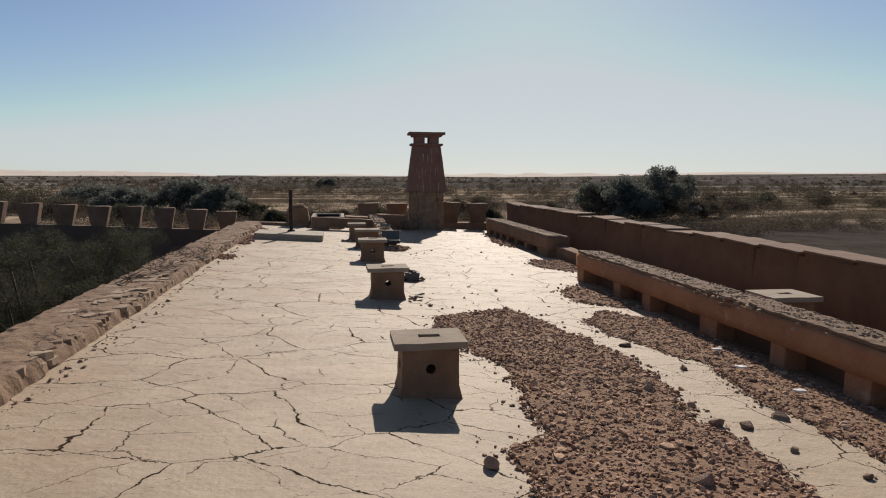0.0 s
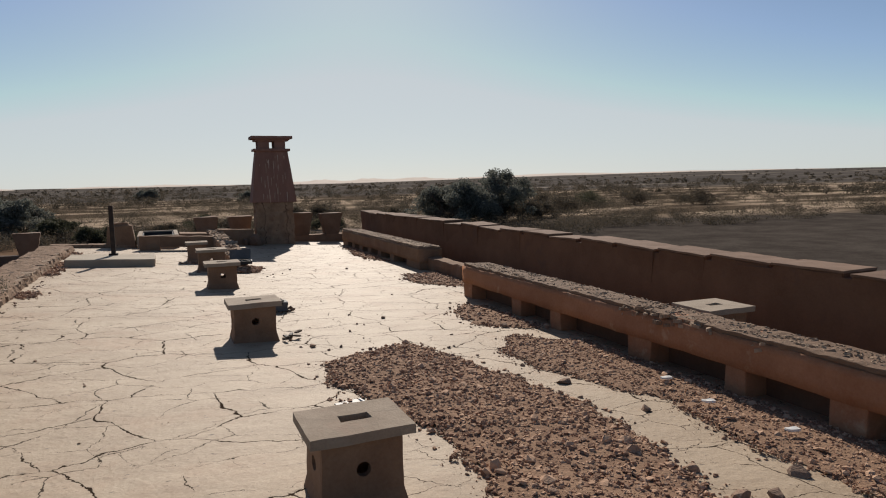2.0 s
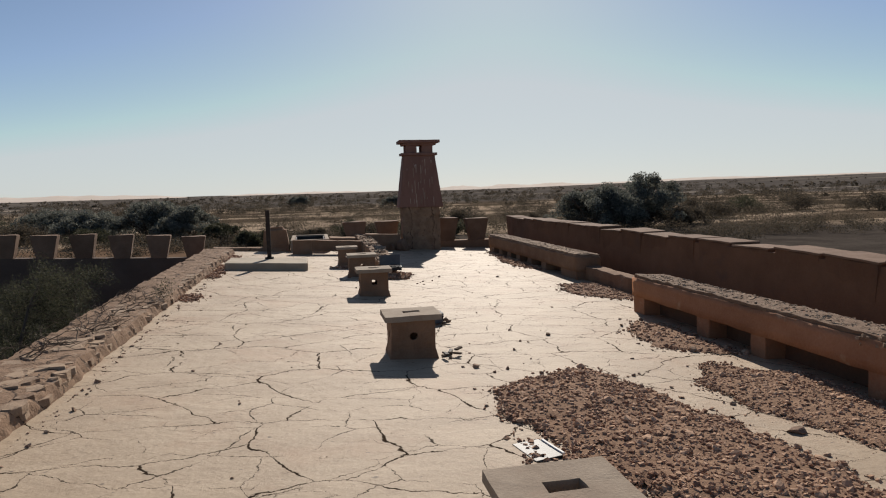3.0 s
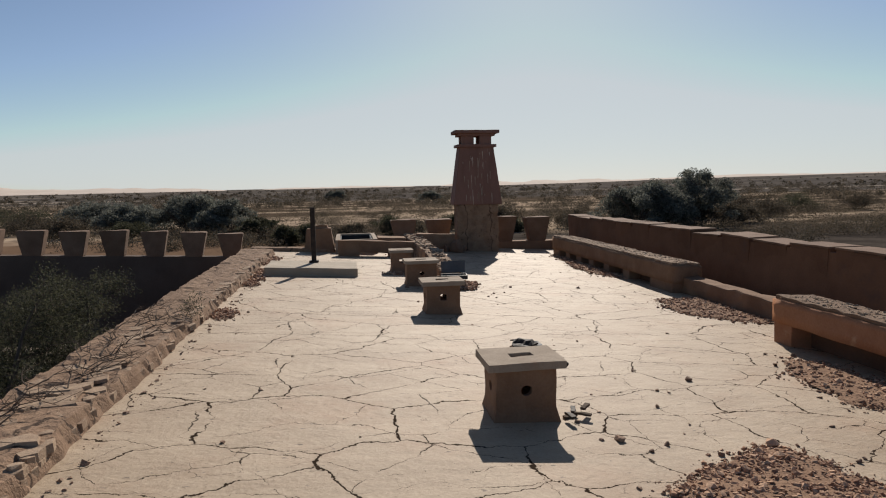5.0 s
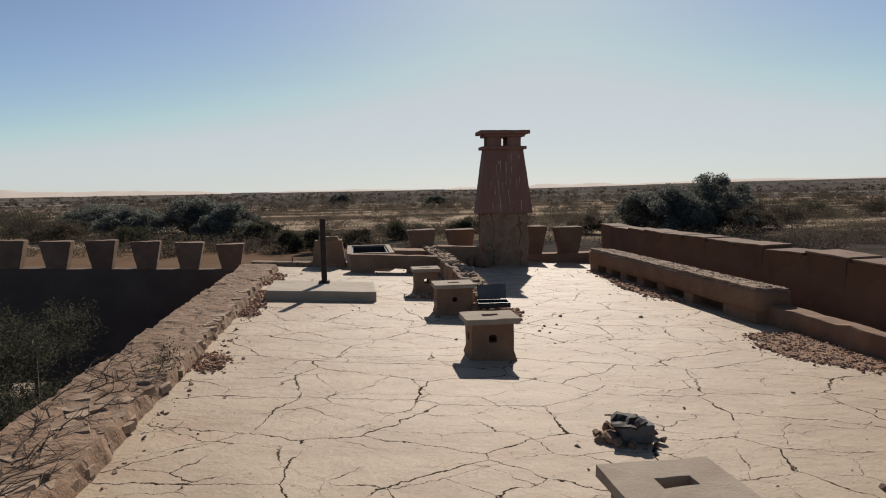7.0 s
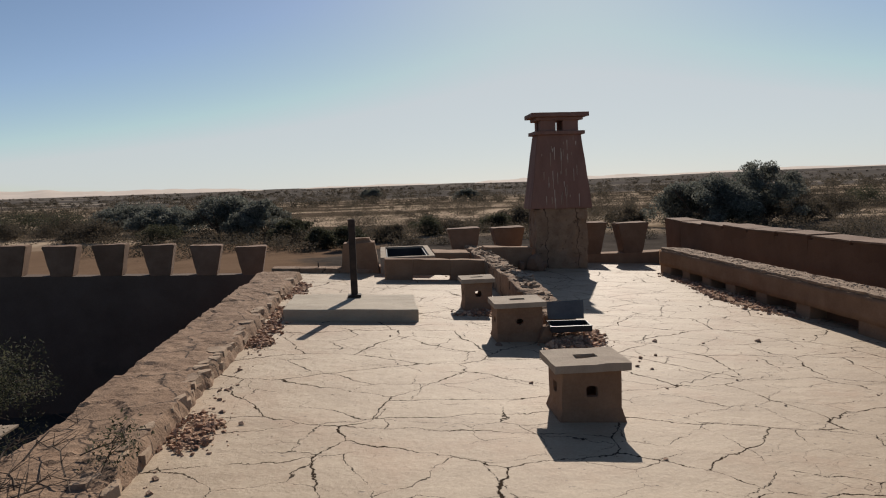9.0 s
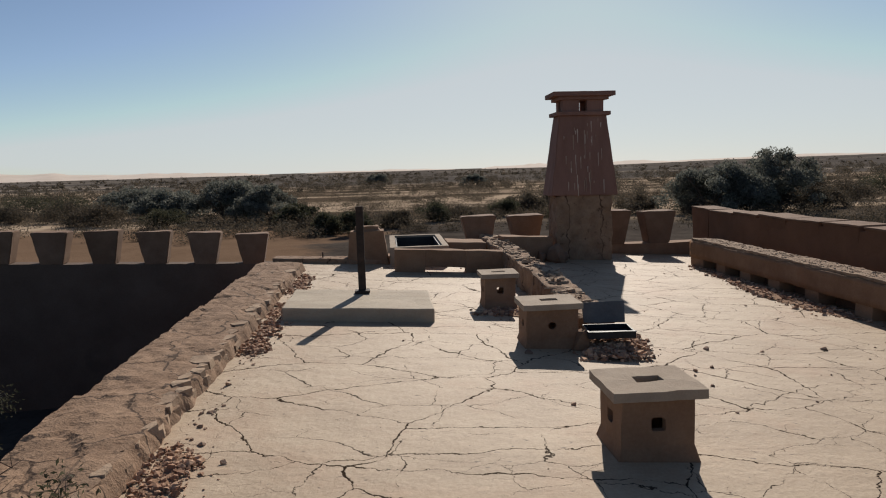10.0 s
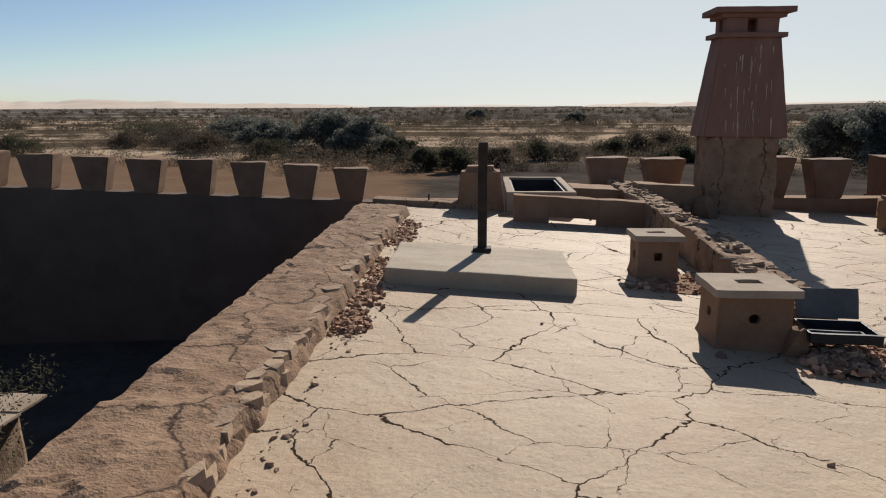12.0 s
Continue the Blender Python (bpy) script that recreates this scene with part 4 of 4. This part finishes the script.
thorn_bush(-3.6, 11.6, 0.85, 1.9, 4, 110, "olive-green thorny bush rising from the courtyard")
thorn_bush(-4.2, 9.7, 0.95, 1.9, 6, 110, "olive-green thorny bush beside the parapet")
thorn_bush(-5.1, 12.4, 0.55, 1.9, 9, 90, "olive-green thorny bush in the shaded courtyard")


def dry_branches(x0, x1, y0, y1, z, count, seed):
    """Bare thorny twigs lying tangled over the coping."""
    rng = random.Random(seed)
    root = thing("dry_branch", "bare grey thorny branches lying over the parapet", "branch", (0, 0, 0))
    vs, fs = [], []
    for k in range(count):
        a = Vector((rng.uniform(x0, x1), rng.uniform(y0, y1), 0))
        d = Vector((rng.uniform(-0.35, 0.45), rng.uniform(0.2, 0.9), 0)) * rng.uniform(0.4, 0.9)
        pts = []
        for i in range(6):
            u = i / 5
            p = a + d * u + Vector(noise.noise_vector((k * 3.1, u * 2.5, seed))) * 0.07
            p.x = min(p.x, -2.3)
            p.z = datum(p.x) + z + 0.08 * math.sin(math.pi * u) * rng.uniform(0.3, 1.0)
            pts.append(p)
        tube(vs, fs, pts, 0.006, 0.002, 4)
        for i in range(7):
            q = pts[rng.randint(1, 5)]
            t = q + Vector((rng.gauss(0, 0.09), rng.gauss(0.04, 0.09), rng.uniform(0.0, 0.09)))
            tube(vs, fs, [q, t], 0.003, 0.001, 3)
    raw("branchwork", vs, fs, BARK, root, kind="stuff")


dry_branches(-2.86, -2.45, 7.8, 11.4, 0.115, 34, 17)

# ---- rubble on the roof ----
def inside(poly, x, y):
    hit = False
    for (ax, ay), (bx, by) in zip(poly, poly[1:] + poly[:1]):
        if (ay > y) != (by > y) and x < (bx - ax) * (y - ay) / (by - ay) + ax:
            hit = not hit
    return hit


def edge_gap(poly, x, y):
    best = 9.0
    for (ax, ay), (bx, by) in zip(poly, poly[1:] + poly[:1]):
        dx, dy = bx - ax, by - ay
        t = max(0, min(1, ((x - ax) * dx + (y - ay) * dy) / (dx * dx + dy * dy)))
        best = min(best, math.hypot(x - ax - t * dx, y - ay - t * dy))
    return best


def rubble(name, poly, count, small, big, high, seed, label, big_stones=0, pieces=0, material=GRAVEL):
    """A thin heap of broken stones: an earth bed, very many small stones, and a few large ones."""
    rng = random.Random(seed)
    xs, ys = [p[0] for p in poly], [p[1] for p in poly]
    ripple = lambda x, y: 0.10 * noise.noise((x * 3.2, y * 3.2, seed)) + 0.05 * noise.noise((x * 9, y * 9, seed + 2))
    bed, k = [], 0
    verts, faces, index = [], [], {}
    step = 0.09

    def height(x, y):
        g = edge_gap(poly, x, y) + ripple(x, y)
        return high * max(0, min(1, g / 0.28)) ** 0.7 * (0.75 + 0.5 * noise.noise((x * 1.9, y * 1.9, seed + 5)))

    nx, ny = int((max(xs) - min(xs)) / step) + 1, int((max(ys) - min(ys)) / step) + 1

    def at(i, j):
        if (i, j) not in index:
            x, y = min(xs) + i * step, min(ys) + j * step
            g = height(x, y) if inside(poly, x, y) else 0
            index[i, j] = len(verts)
            verts.append((x, y, fz(x) + (g + 0.006 * noise.noise((x * 20, y * 20, 0)) + 0.004 if g > 0.003 else -0.03)))
        return index[i, j]

    for i in range(nx):
        for j in range(ny):
            x, y = min(xs) + (i + 0.5) * step, min(ys) + (j + 0.5) * step
            if inside(poly, x, y) and edge_gap(poly, x, y) + ripple(x, y) > 0.02:
                faces.append((at(i, j), at(i + 1, j), at(i + 1, j + 1), at(i, j + 1)))
    root = thing(name, label, "rubble", kind="stuff")
    raw("earth_bed", verts, faces, EARTH, root)
    rows = []
    while len(rows) < count:
        x, y = rng.uniform(min(xs) - 0.1, max(xs) + 0.1), rng.uniform(min(ys) - 0.1, max(ys) + 0.1)
        g = edge_gap(poly, x, y) * (1 if inside(poly, x, y) else -1) + ripple(x, y)
        if g < -0.01 and rng.random() > 0.06:
            continue
        if g < -0.14:
            continue
        s = small + (big - small) * rng.random() ** 4
        rows.append((x, y, fz(x) + (height(x, y) if g > 0 else 0) + s * 0.22, s))
    tagged(chips("gravel", rows, material, "", "", root), "", "", "", "stuff")
    for _ in range(pieces):
        x, y = rng.uniform(min(xs), max(xs)), rng.uniform(max(min(ys), 2.0), max(ys))
        if inside(poly, x, y) and edge_gap(poly, x, y) > 0.03:
            o = new("stone", rng.choice(RUBBLE_ROCKS))
            o.parent = root
            r = 0.014 + 0.036 * rng.random() ** 2
            o.matrix_basis = pose(x, y, fz(x) + height(x, y) + r * 0.25, rng.uniform(-20, 20), rng.uniform(-20, 20), rng.uniform(0, 360)) @ Matrix.Diagonal((r * 1.3, r, r * 0.8, 1))
    made = 0
    while made < big_stones:
        x, y = rng.uniform(min(xs), max(xs)), rng.uniform(min(ys), max(ys))
        if inside(poly, x, y):
            rock(x, y, rng.uniform(0.03, 0.085), "broken red-brown stone lying on the rubble", meshes=RUBBLE_ROCKS, base=fz(x) + height(x, y) * 0.8)
            made += 1


rubble("rubble_heap", [(1.2, 7.0), (1.65, 7.35), (2.25, 7.6), (2.5, 7.0), (2.65, 6.3), (2.9, 5.2), (2.82, 4.4), (2.66, 3.6), (2.75, 2.9), (2.6, 2.2), (2.7, 0.8), (2.6, -1), (0.9, -1), (1.0, 1.6), (1.1, 2.6), (1.0, 3.1), (1.36, 3.35), (1.42, 4.1), (1.5, 4.8), (1.3, 5.3), (1.22, 5.9), (1.05, 6.3)],
       42000, 0.008, 0.040, 0.05, 1, "thin heap of red-brown broken stones on the roof", 60, 330)
rubble("rubble_strip", [(3.05, 6.95), (3.5, 7.65), (4.1, 7.3), (4.33, 7.2), (4.33, -2), (3.7, -2), (3.5, 2.0), (3.52, 3.15), (3.46, 3.6), (3.42, 4.2), (3.6, 5.0), (3.3, 5.6), (3.1, 6.2)],
       30000, 0.007, 0.032, 0.045, 2, "grey-brown gravel strip along the red roof wall", 16, 300)
rubble("rubble_strip", [(3.5, 9.35), (3.95, 9.85), (4.25, 9.5), (4.3, 7.9), (3.95, 7.95), (3.38, 8.3)], 900, 0.016, 0.05, 0.03, 3, "small gravel patch by the red roof wall", 5)
rubble("rubble_strip", [(4.3, 13.45), (4.0, 12.75), (4.15, 12.0), (4.8, 11.55), (5.12, 11.5), (5.12, 13.7)], 1700, 0.015, 0.05, 0.04, 4, "gravel patch between the low roof walls", 2)
rubble("rubble_strip", [(4.5, 16.2), (4.93, 15.7), (4.95, 20.3), (4.75, 20.4), (4.6, 18.6), (4.35, 17.6)], 1100, 0.016, 0.07, 0.03, 5, "crumbled plaster along the low roof wall", 6)
rubble("rubble_strip", [(0.93, 14.25), (1.42, 14.25), (1.62, 14.6), (1.66, 15.0), (1.3, 15.2), (0.95, 15.05)], 1600, 0.012, 0.075, 0.10, 6, "rubble heap round a broken roof vent", 9)
rubble("rubble_strip", [(0.05, 16.1), (0.95, 15.9), (0.98, 16.8), (0.75, 16.8), (0.3, 16.35)], 220, 0.02, 0.07, 0.02, 7, "plaster crumbs by the small vent", 4)
rubble("rubble_strip", [(0.98, 5.9), (1.2, 5.9), (1.22, 5.5), (1.0, 5.45)], 60, 0.02, 0.05, 0.01, 8, "plaster crumbs by a hole in the roof", 0)

rubble("rubble_strip", [(-2.2, 11.75), (-1.95, 11.8), (-1.85, 12.05), (-2.0, 12.35), (-2.2, 12.4)], 420, 0.012, 0.045, 0.03, 11, "dry earth and twigs fallen beside the parapet", 2)
rubble("rubble_strip", [(-2.2, 14.3), (-2.0, 14.4), (-1.98, 15.3), (-2.02, 16.2), (-2.2, 16.6)], 700, 0.012, 0.06, 0.035, 12, "crumbled mortar between parapet and slab", 4)
rubble("rubble_strip", [(-2.2, 17.2), (-2.0, 17.3), (-1.95, 18.6), (-2.2, 19.0)], 500, 0.012, 0.05, 0.03, 13, "crumbled mortar beside the parapet", 2)

# broken vent stub with a dark metal box
stub = thing("broken_vent_stub", "broken vent stub with a dark metal box", "vent stub", (1.2, 9.95, fz(1.2)))
part("box", soft_box(-0.09, 0.13, -0.09, 0.09, 0.0, 0.13, 0.05, 0.014, 0.008, 9), SHEET, stub, "dark bent metal box")
part("lid_scrap", soft_box(-0.14, 0.08, -0.10, 0.12, 0.135, 0.15, 0.05, 0.045, 0.004, 12), IRON, stub, "torn rusted lid")
for i, (x, y, r) in enumerate(((-0.15, 0.0, 0.10), (-0.14, -0.1, 0.07), (0.18, 0.05, 0.06), (-0.1, 0.13, 0.09), (0.12, -0.14, 0.035), (0.2, -0.08, 0.045), (-0.22, -0.02, 0.06), (-0.05, -0.13, 0.05), (0.08, 0.14, 0.07), (-0.2, 0.1, 0.06), (0.03, -0.17, 0.03))):
    b2 = rock_bm(r, 40 + i)
    bmesh.ops.translate(b2, vec=(x, y, r * 0.3), verts=b2.verts)
    part("stone", b2, MUD, stub)
duct = thing("roof_hole_frame", "small roof hole drawn as a black slab edged with pale metal", "hole frame", (1.10, 5.68, fz(1.1)), 12)
# no real opening: a solid black slab gives the shade of the hole
part("frame", soft_box(-0.10, 0.10, -0.15, 0.15, -0.02, 0.012, 0.2, 0.003, 0.004), BLACK, duct, "black slab in place of the hole's dark inside")
part("edge_strip", soft_box(0.10, 0.118, -0.14, 0.12, -0.01, 0.022, 0.2, 0.003, 0.004), WHITE, duct, "pale metal edge strip")

# single stones seen on the roof
for x, y, r in ((3.06, 5.75, 0.095), (3.26, 4.91, 0.07), (2.73, 3.48, 0.085), (2.94, 3.42, 0.085), (3.34, 3.6, 0.105), (0.9, 2.83, 0.10), (2.43, 9.08, 0.055), (2.76, 3.88, 0.06), (2.04, 2.52, 0.12), (1.7, 3.84, 0.11),
                (2.56, 4.19, 0.11), (1.22, 7.75, 0.06), (3.75, 8.15, 0.08), (2.85, 5.5, 0.05), (2.95, 5.35, 0.04), (2.75, 5.3, 0.06), (1.35, 7.55, 0.03), (1.5, 7.65, 0.035), (1.05, 8.1, 0.03), (1.8, 8.4, 0.03),
                (2.0, 8.8, 0.03), (2.9, 7.9, 0.03), (3.0, 3.0, 0.05), (3.2, 2.6, 0.05), (2.2, 14.6, 0.055), (1.75, 13.9, 0.035), (1.95, 14.0, 0.03), (1.6, 13.6, 0.03), (1.7, 13.5, 0.025), (3.4, 14.6, 0.06), (3.2, 11.0, 0.03),
                (0.42, 14.45, 0.06), (0.15, 16.15, 0.06), (3.0, 6.4, 0.04), (2.75, 6.9, 0.035), (2.6, 7.3, 0.03), (4.05, 9.9, 0.05)):
    rock(x, y, r)
for x, y in ((3.75, 4.75), (3.83, 4.05), (3.9, 5.4)):
    o = obj("paper_scrap", soft_box(-0.05, 0.05, -0.02, 0.02, 0, 0.015, 0.04, 0.012, 0.002, 20, x), WHITE, None, "white scrap of paper on the gravel", "", "litter", "litter")
    o.matrix_basis = pose(x, y, fz(x) + 0.07, 0, 0, x * 90)
for i, (x, y, a) in enumerate(((1.03, 8.2, 20), (1.09, 8.3, 70), (1.12, 8.16, -30), (1.0, 8.1, 95), (1.16, 8.24, 50))):
    o = obj("wood_scrap", soft_box(-0.06, 0.06, -0.018, 0.018, 0, 0.018, 0.03, 0.010, 0.004, 16, i), IRON if i % 2 else BARK, None, "dark splintered scrap beside the vent", "", "debris", "scraps by the vent")
    o.matrix_basis = pose(x, y, fz(x) + 0.004 + 0.014 * i, 0, 0, a)

# twigs and crumbs scattered over the roof
rs = random.Random(55)
rows = []
for _ in range(420):
    x, y = rs.uniform(-2.1, 4.2), rs.uniform(0.5, 20)
    if rs.random() < 0.25 + 0.75 * (x > 0.9):
        s = 0.008 + 0.03 * rs.random() ** 3
        rows.append((x, y, fz(x) + s * 0.2, s))
for _ in range(420):
    y = rs.uniform(0, 19)
    x = -2.14 + abs(rs.gauss(0, 0.07)) + 0.05 * noise.noise((0, y * 0.9, 1))
    s = 0.01 + 0.035 * rs.random() ** 3.5
    rows.append((x, y, fz(x) + s * 0.2, s))
chips("loose_grit", rows, ROCK, "dark grit scattered over the cracked roof", "grit")

# ---- flat stones on the parapet and the broken wall ----
FLATS = []
for i in range(10):
    rng = random.Random(100 + i)
    bm = bmesh.new()
    k = rng.randint(5, 7)
    ring = [(math.cos(2 * math.pi * j / k) * rng.uniform(0.7, 1.1), math.sin(2 * math.pi * j / k) * rng.uniform(0.6, 1.0)) for j in range(k)]
    lo, hi = [bm.verts.new((x, y, 0)) for x, y in ring], [bm.verts.new((x * 0.93, y * 0.93, 1 + rng.uniform(-0.15, 0.15))) for x, y in ring]
    bm.faces.new(lo[::-1])
    bm.faces.new(hi)
    for j in range(k):
        bm.faces.new((lo[j], lo[(j + 1) % k], hi[(j + 1) % k], hi[j]))
    me = bpy.data.meshes.new("flat_stone")
    bm.to_mesh(me)
    bm.free()
    me.materials.append(STONE)
    FLATS.append(me)


def flat_stone(parent, x, y, z, s, t, rng, lean=5, along=None):
    o = new("stone", rng.choice(FLATS))
    o.parent = parent
    o.matrix_basis = pose(x, y, z, rng.gauss(0, lean), rng.gauss(0, lean), rng.uniform(0, 360) if along is None else along + rng.gauss(0, 14)) @ Matrix.Diagonal((s, s * rng.uniform(0.6, 0.9), t, 1))


rp = random.Random(3)
y = 1.0
while y < 18.5:
    lip = -2.25 + 0.05 * noise.noise((0, y * 0.9, 1)) + 0.03 * noise.noise((0, y * 5, 2))
    s = rp.uniform(0.06, 0.16)
    for z in (-0.01, 0.04):
        if rp.random() < (0.9 if y < 14.5 else 0.45):
            x = lip + rp.gauss(0.0, 0.018) - (0.02 if z > 0 else 0)
            flat_stone(parapet, x - s * 0.35, y + rp.gauss(0, 0.03), datum(x) + z, s, rp.uniform(0.04, 0.058), rp, 2, 90)
    y += s * 1.25
for _ in range(70):
    y, x, s = rp.uniform(5.8, 10.6), rp.uniform(-2.72, -2.4), rp.uniform(0.08, 0.19)
    flat_stone(parapet, x, y, datum(x) + 0.082, s, rp.uniform(0.014, 0.026), rp, 1.5)
for _ in range(240):
    y = 15.0 + 7.1 * rp.random() ** 1.3
    x = rp.uniform(1.06, 1.39)
    flat_stone(rubble_wall, x, y, datum(x) + 0.315 - 0.13 * max(0, (17.2 - y) / 2.0), rp.uniform(0.04, 0.10), rp.uniform(0.015, 0.04), rp, 9)
for _ in range(110):
    y = rp.uniform(4.6, 6.7) if rp.random() < 0.6 else rp.uniform(0, 10.5)
    near = 4.6 < y < 6.7
    x = rp.uniform(4.3, 4.42) if near else rp.uniform(4.38, 4.75)
    flat_stone(low_wall, x, y, datum(x) + (rp.uniform(0.40, 0.49) if near else 0.485), rp.uniform(0.035, 0.08), rp.uniform(0.02, 0.04), rp, 10)
for _ in range(150):
    y, x = rp.uniform(14.2, 20.6), rp.uniform(4.95, 5.42)
    flat_stone(far_wall, x, y, datum(x) + 0.455, rp.uniform(0.035, 0.08), rp.uniform(0.012, 0.03), rp, 7)
rows = []
for _ in range(2600):
    y, x = rp.uniform(-1, 10.55), rp.uniform(4.36, 4.78)
    s = rp.uniform(0.012, 0.045)
    rows.append((x, y, datum(x) + 0.513 - s * 0.12, s))
for _ in range(1300):
    y, x = rp.uniform(14.2, 20.6), rp.uniform(4.95, 5.42)
    s = rp.uniform(0.012, 0.035)
    rows.append((x, y, datum(x) + 0.483 - s * 0.12, s))
chips("wall_top_gravel", rows, STONE, "grey gravel mortared along the wall tops", "gravel")
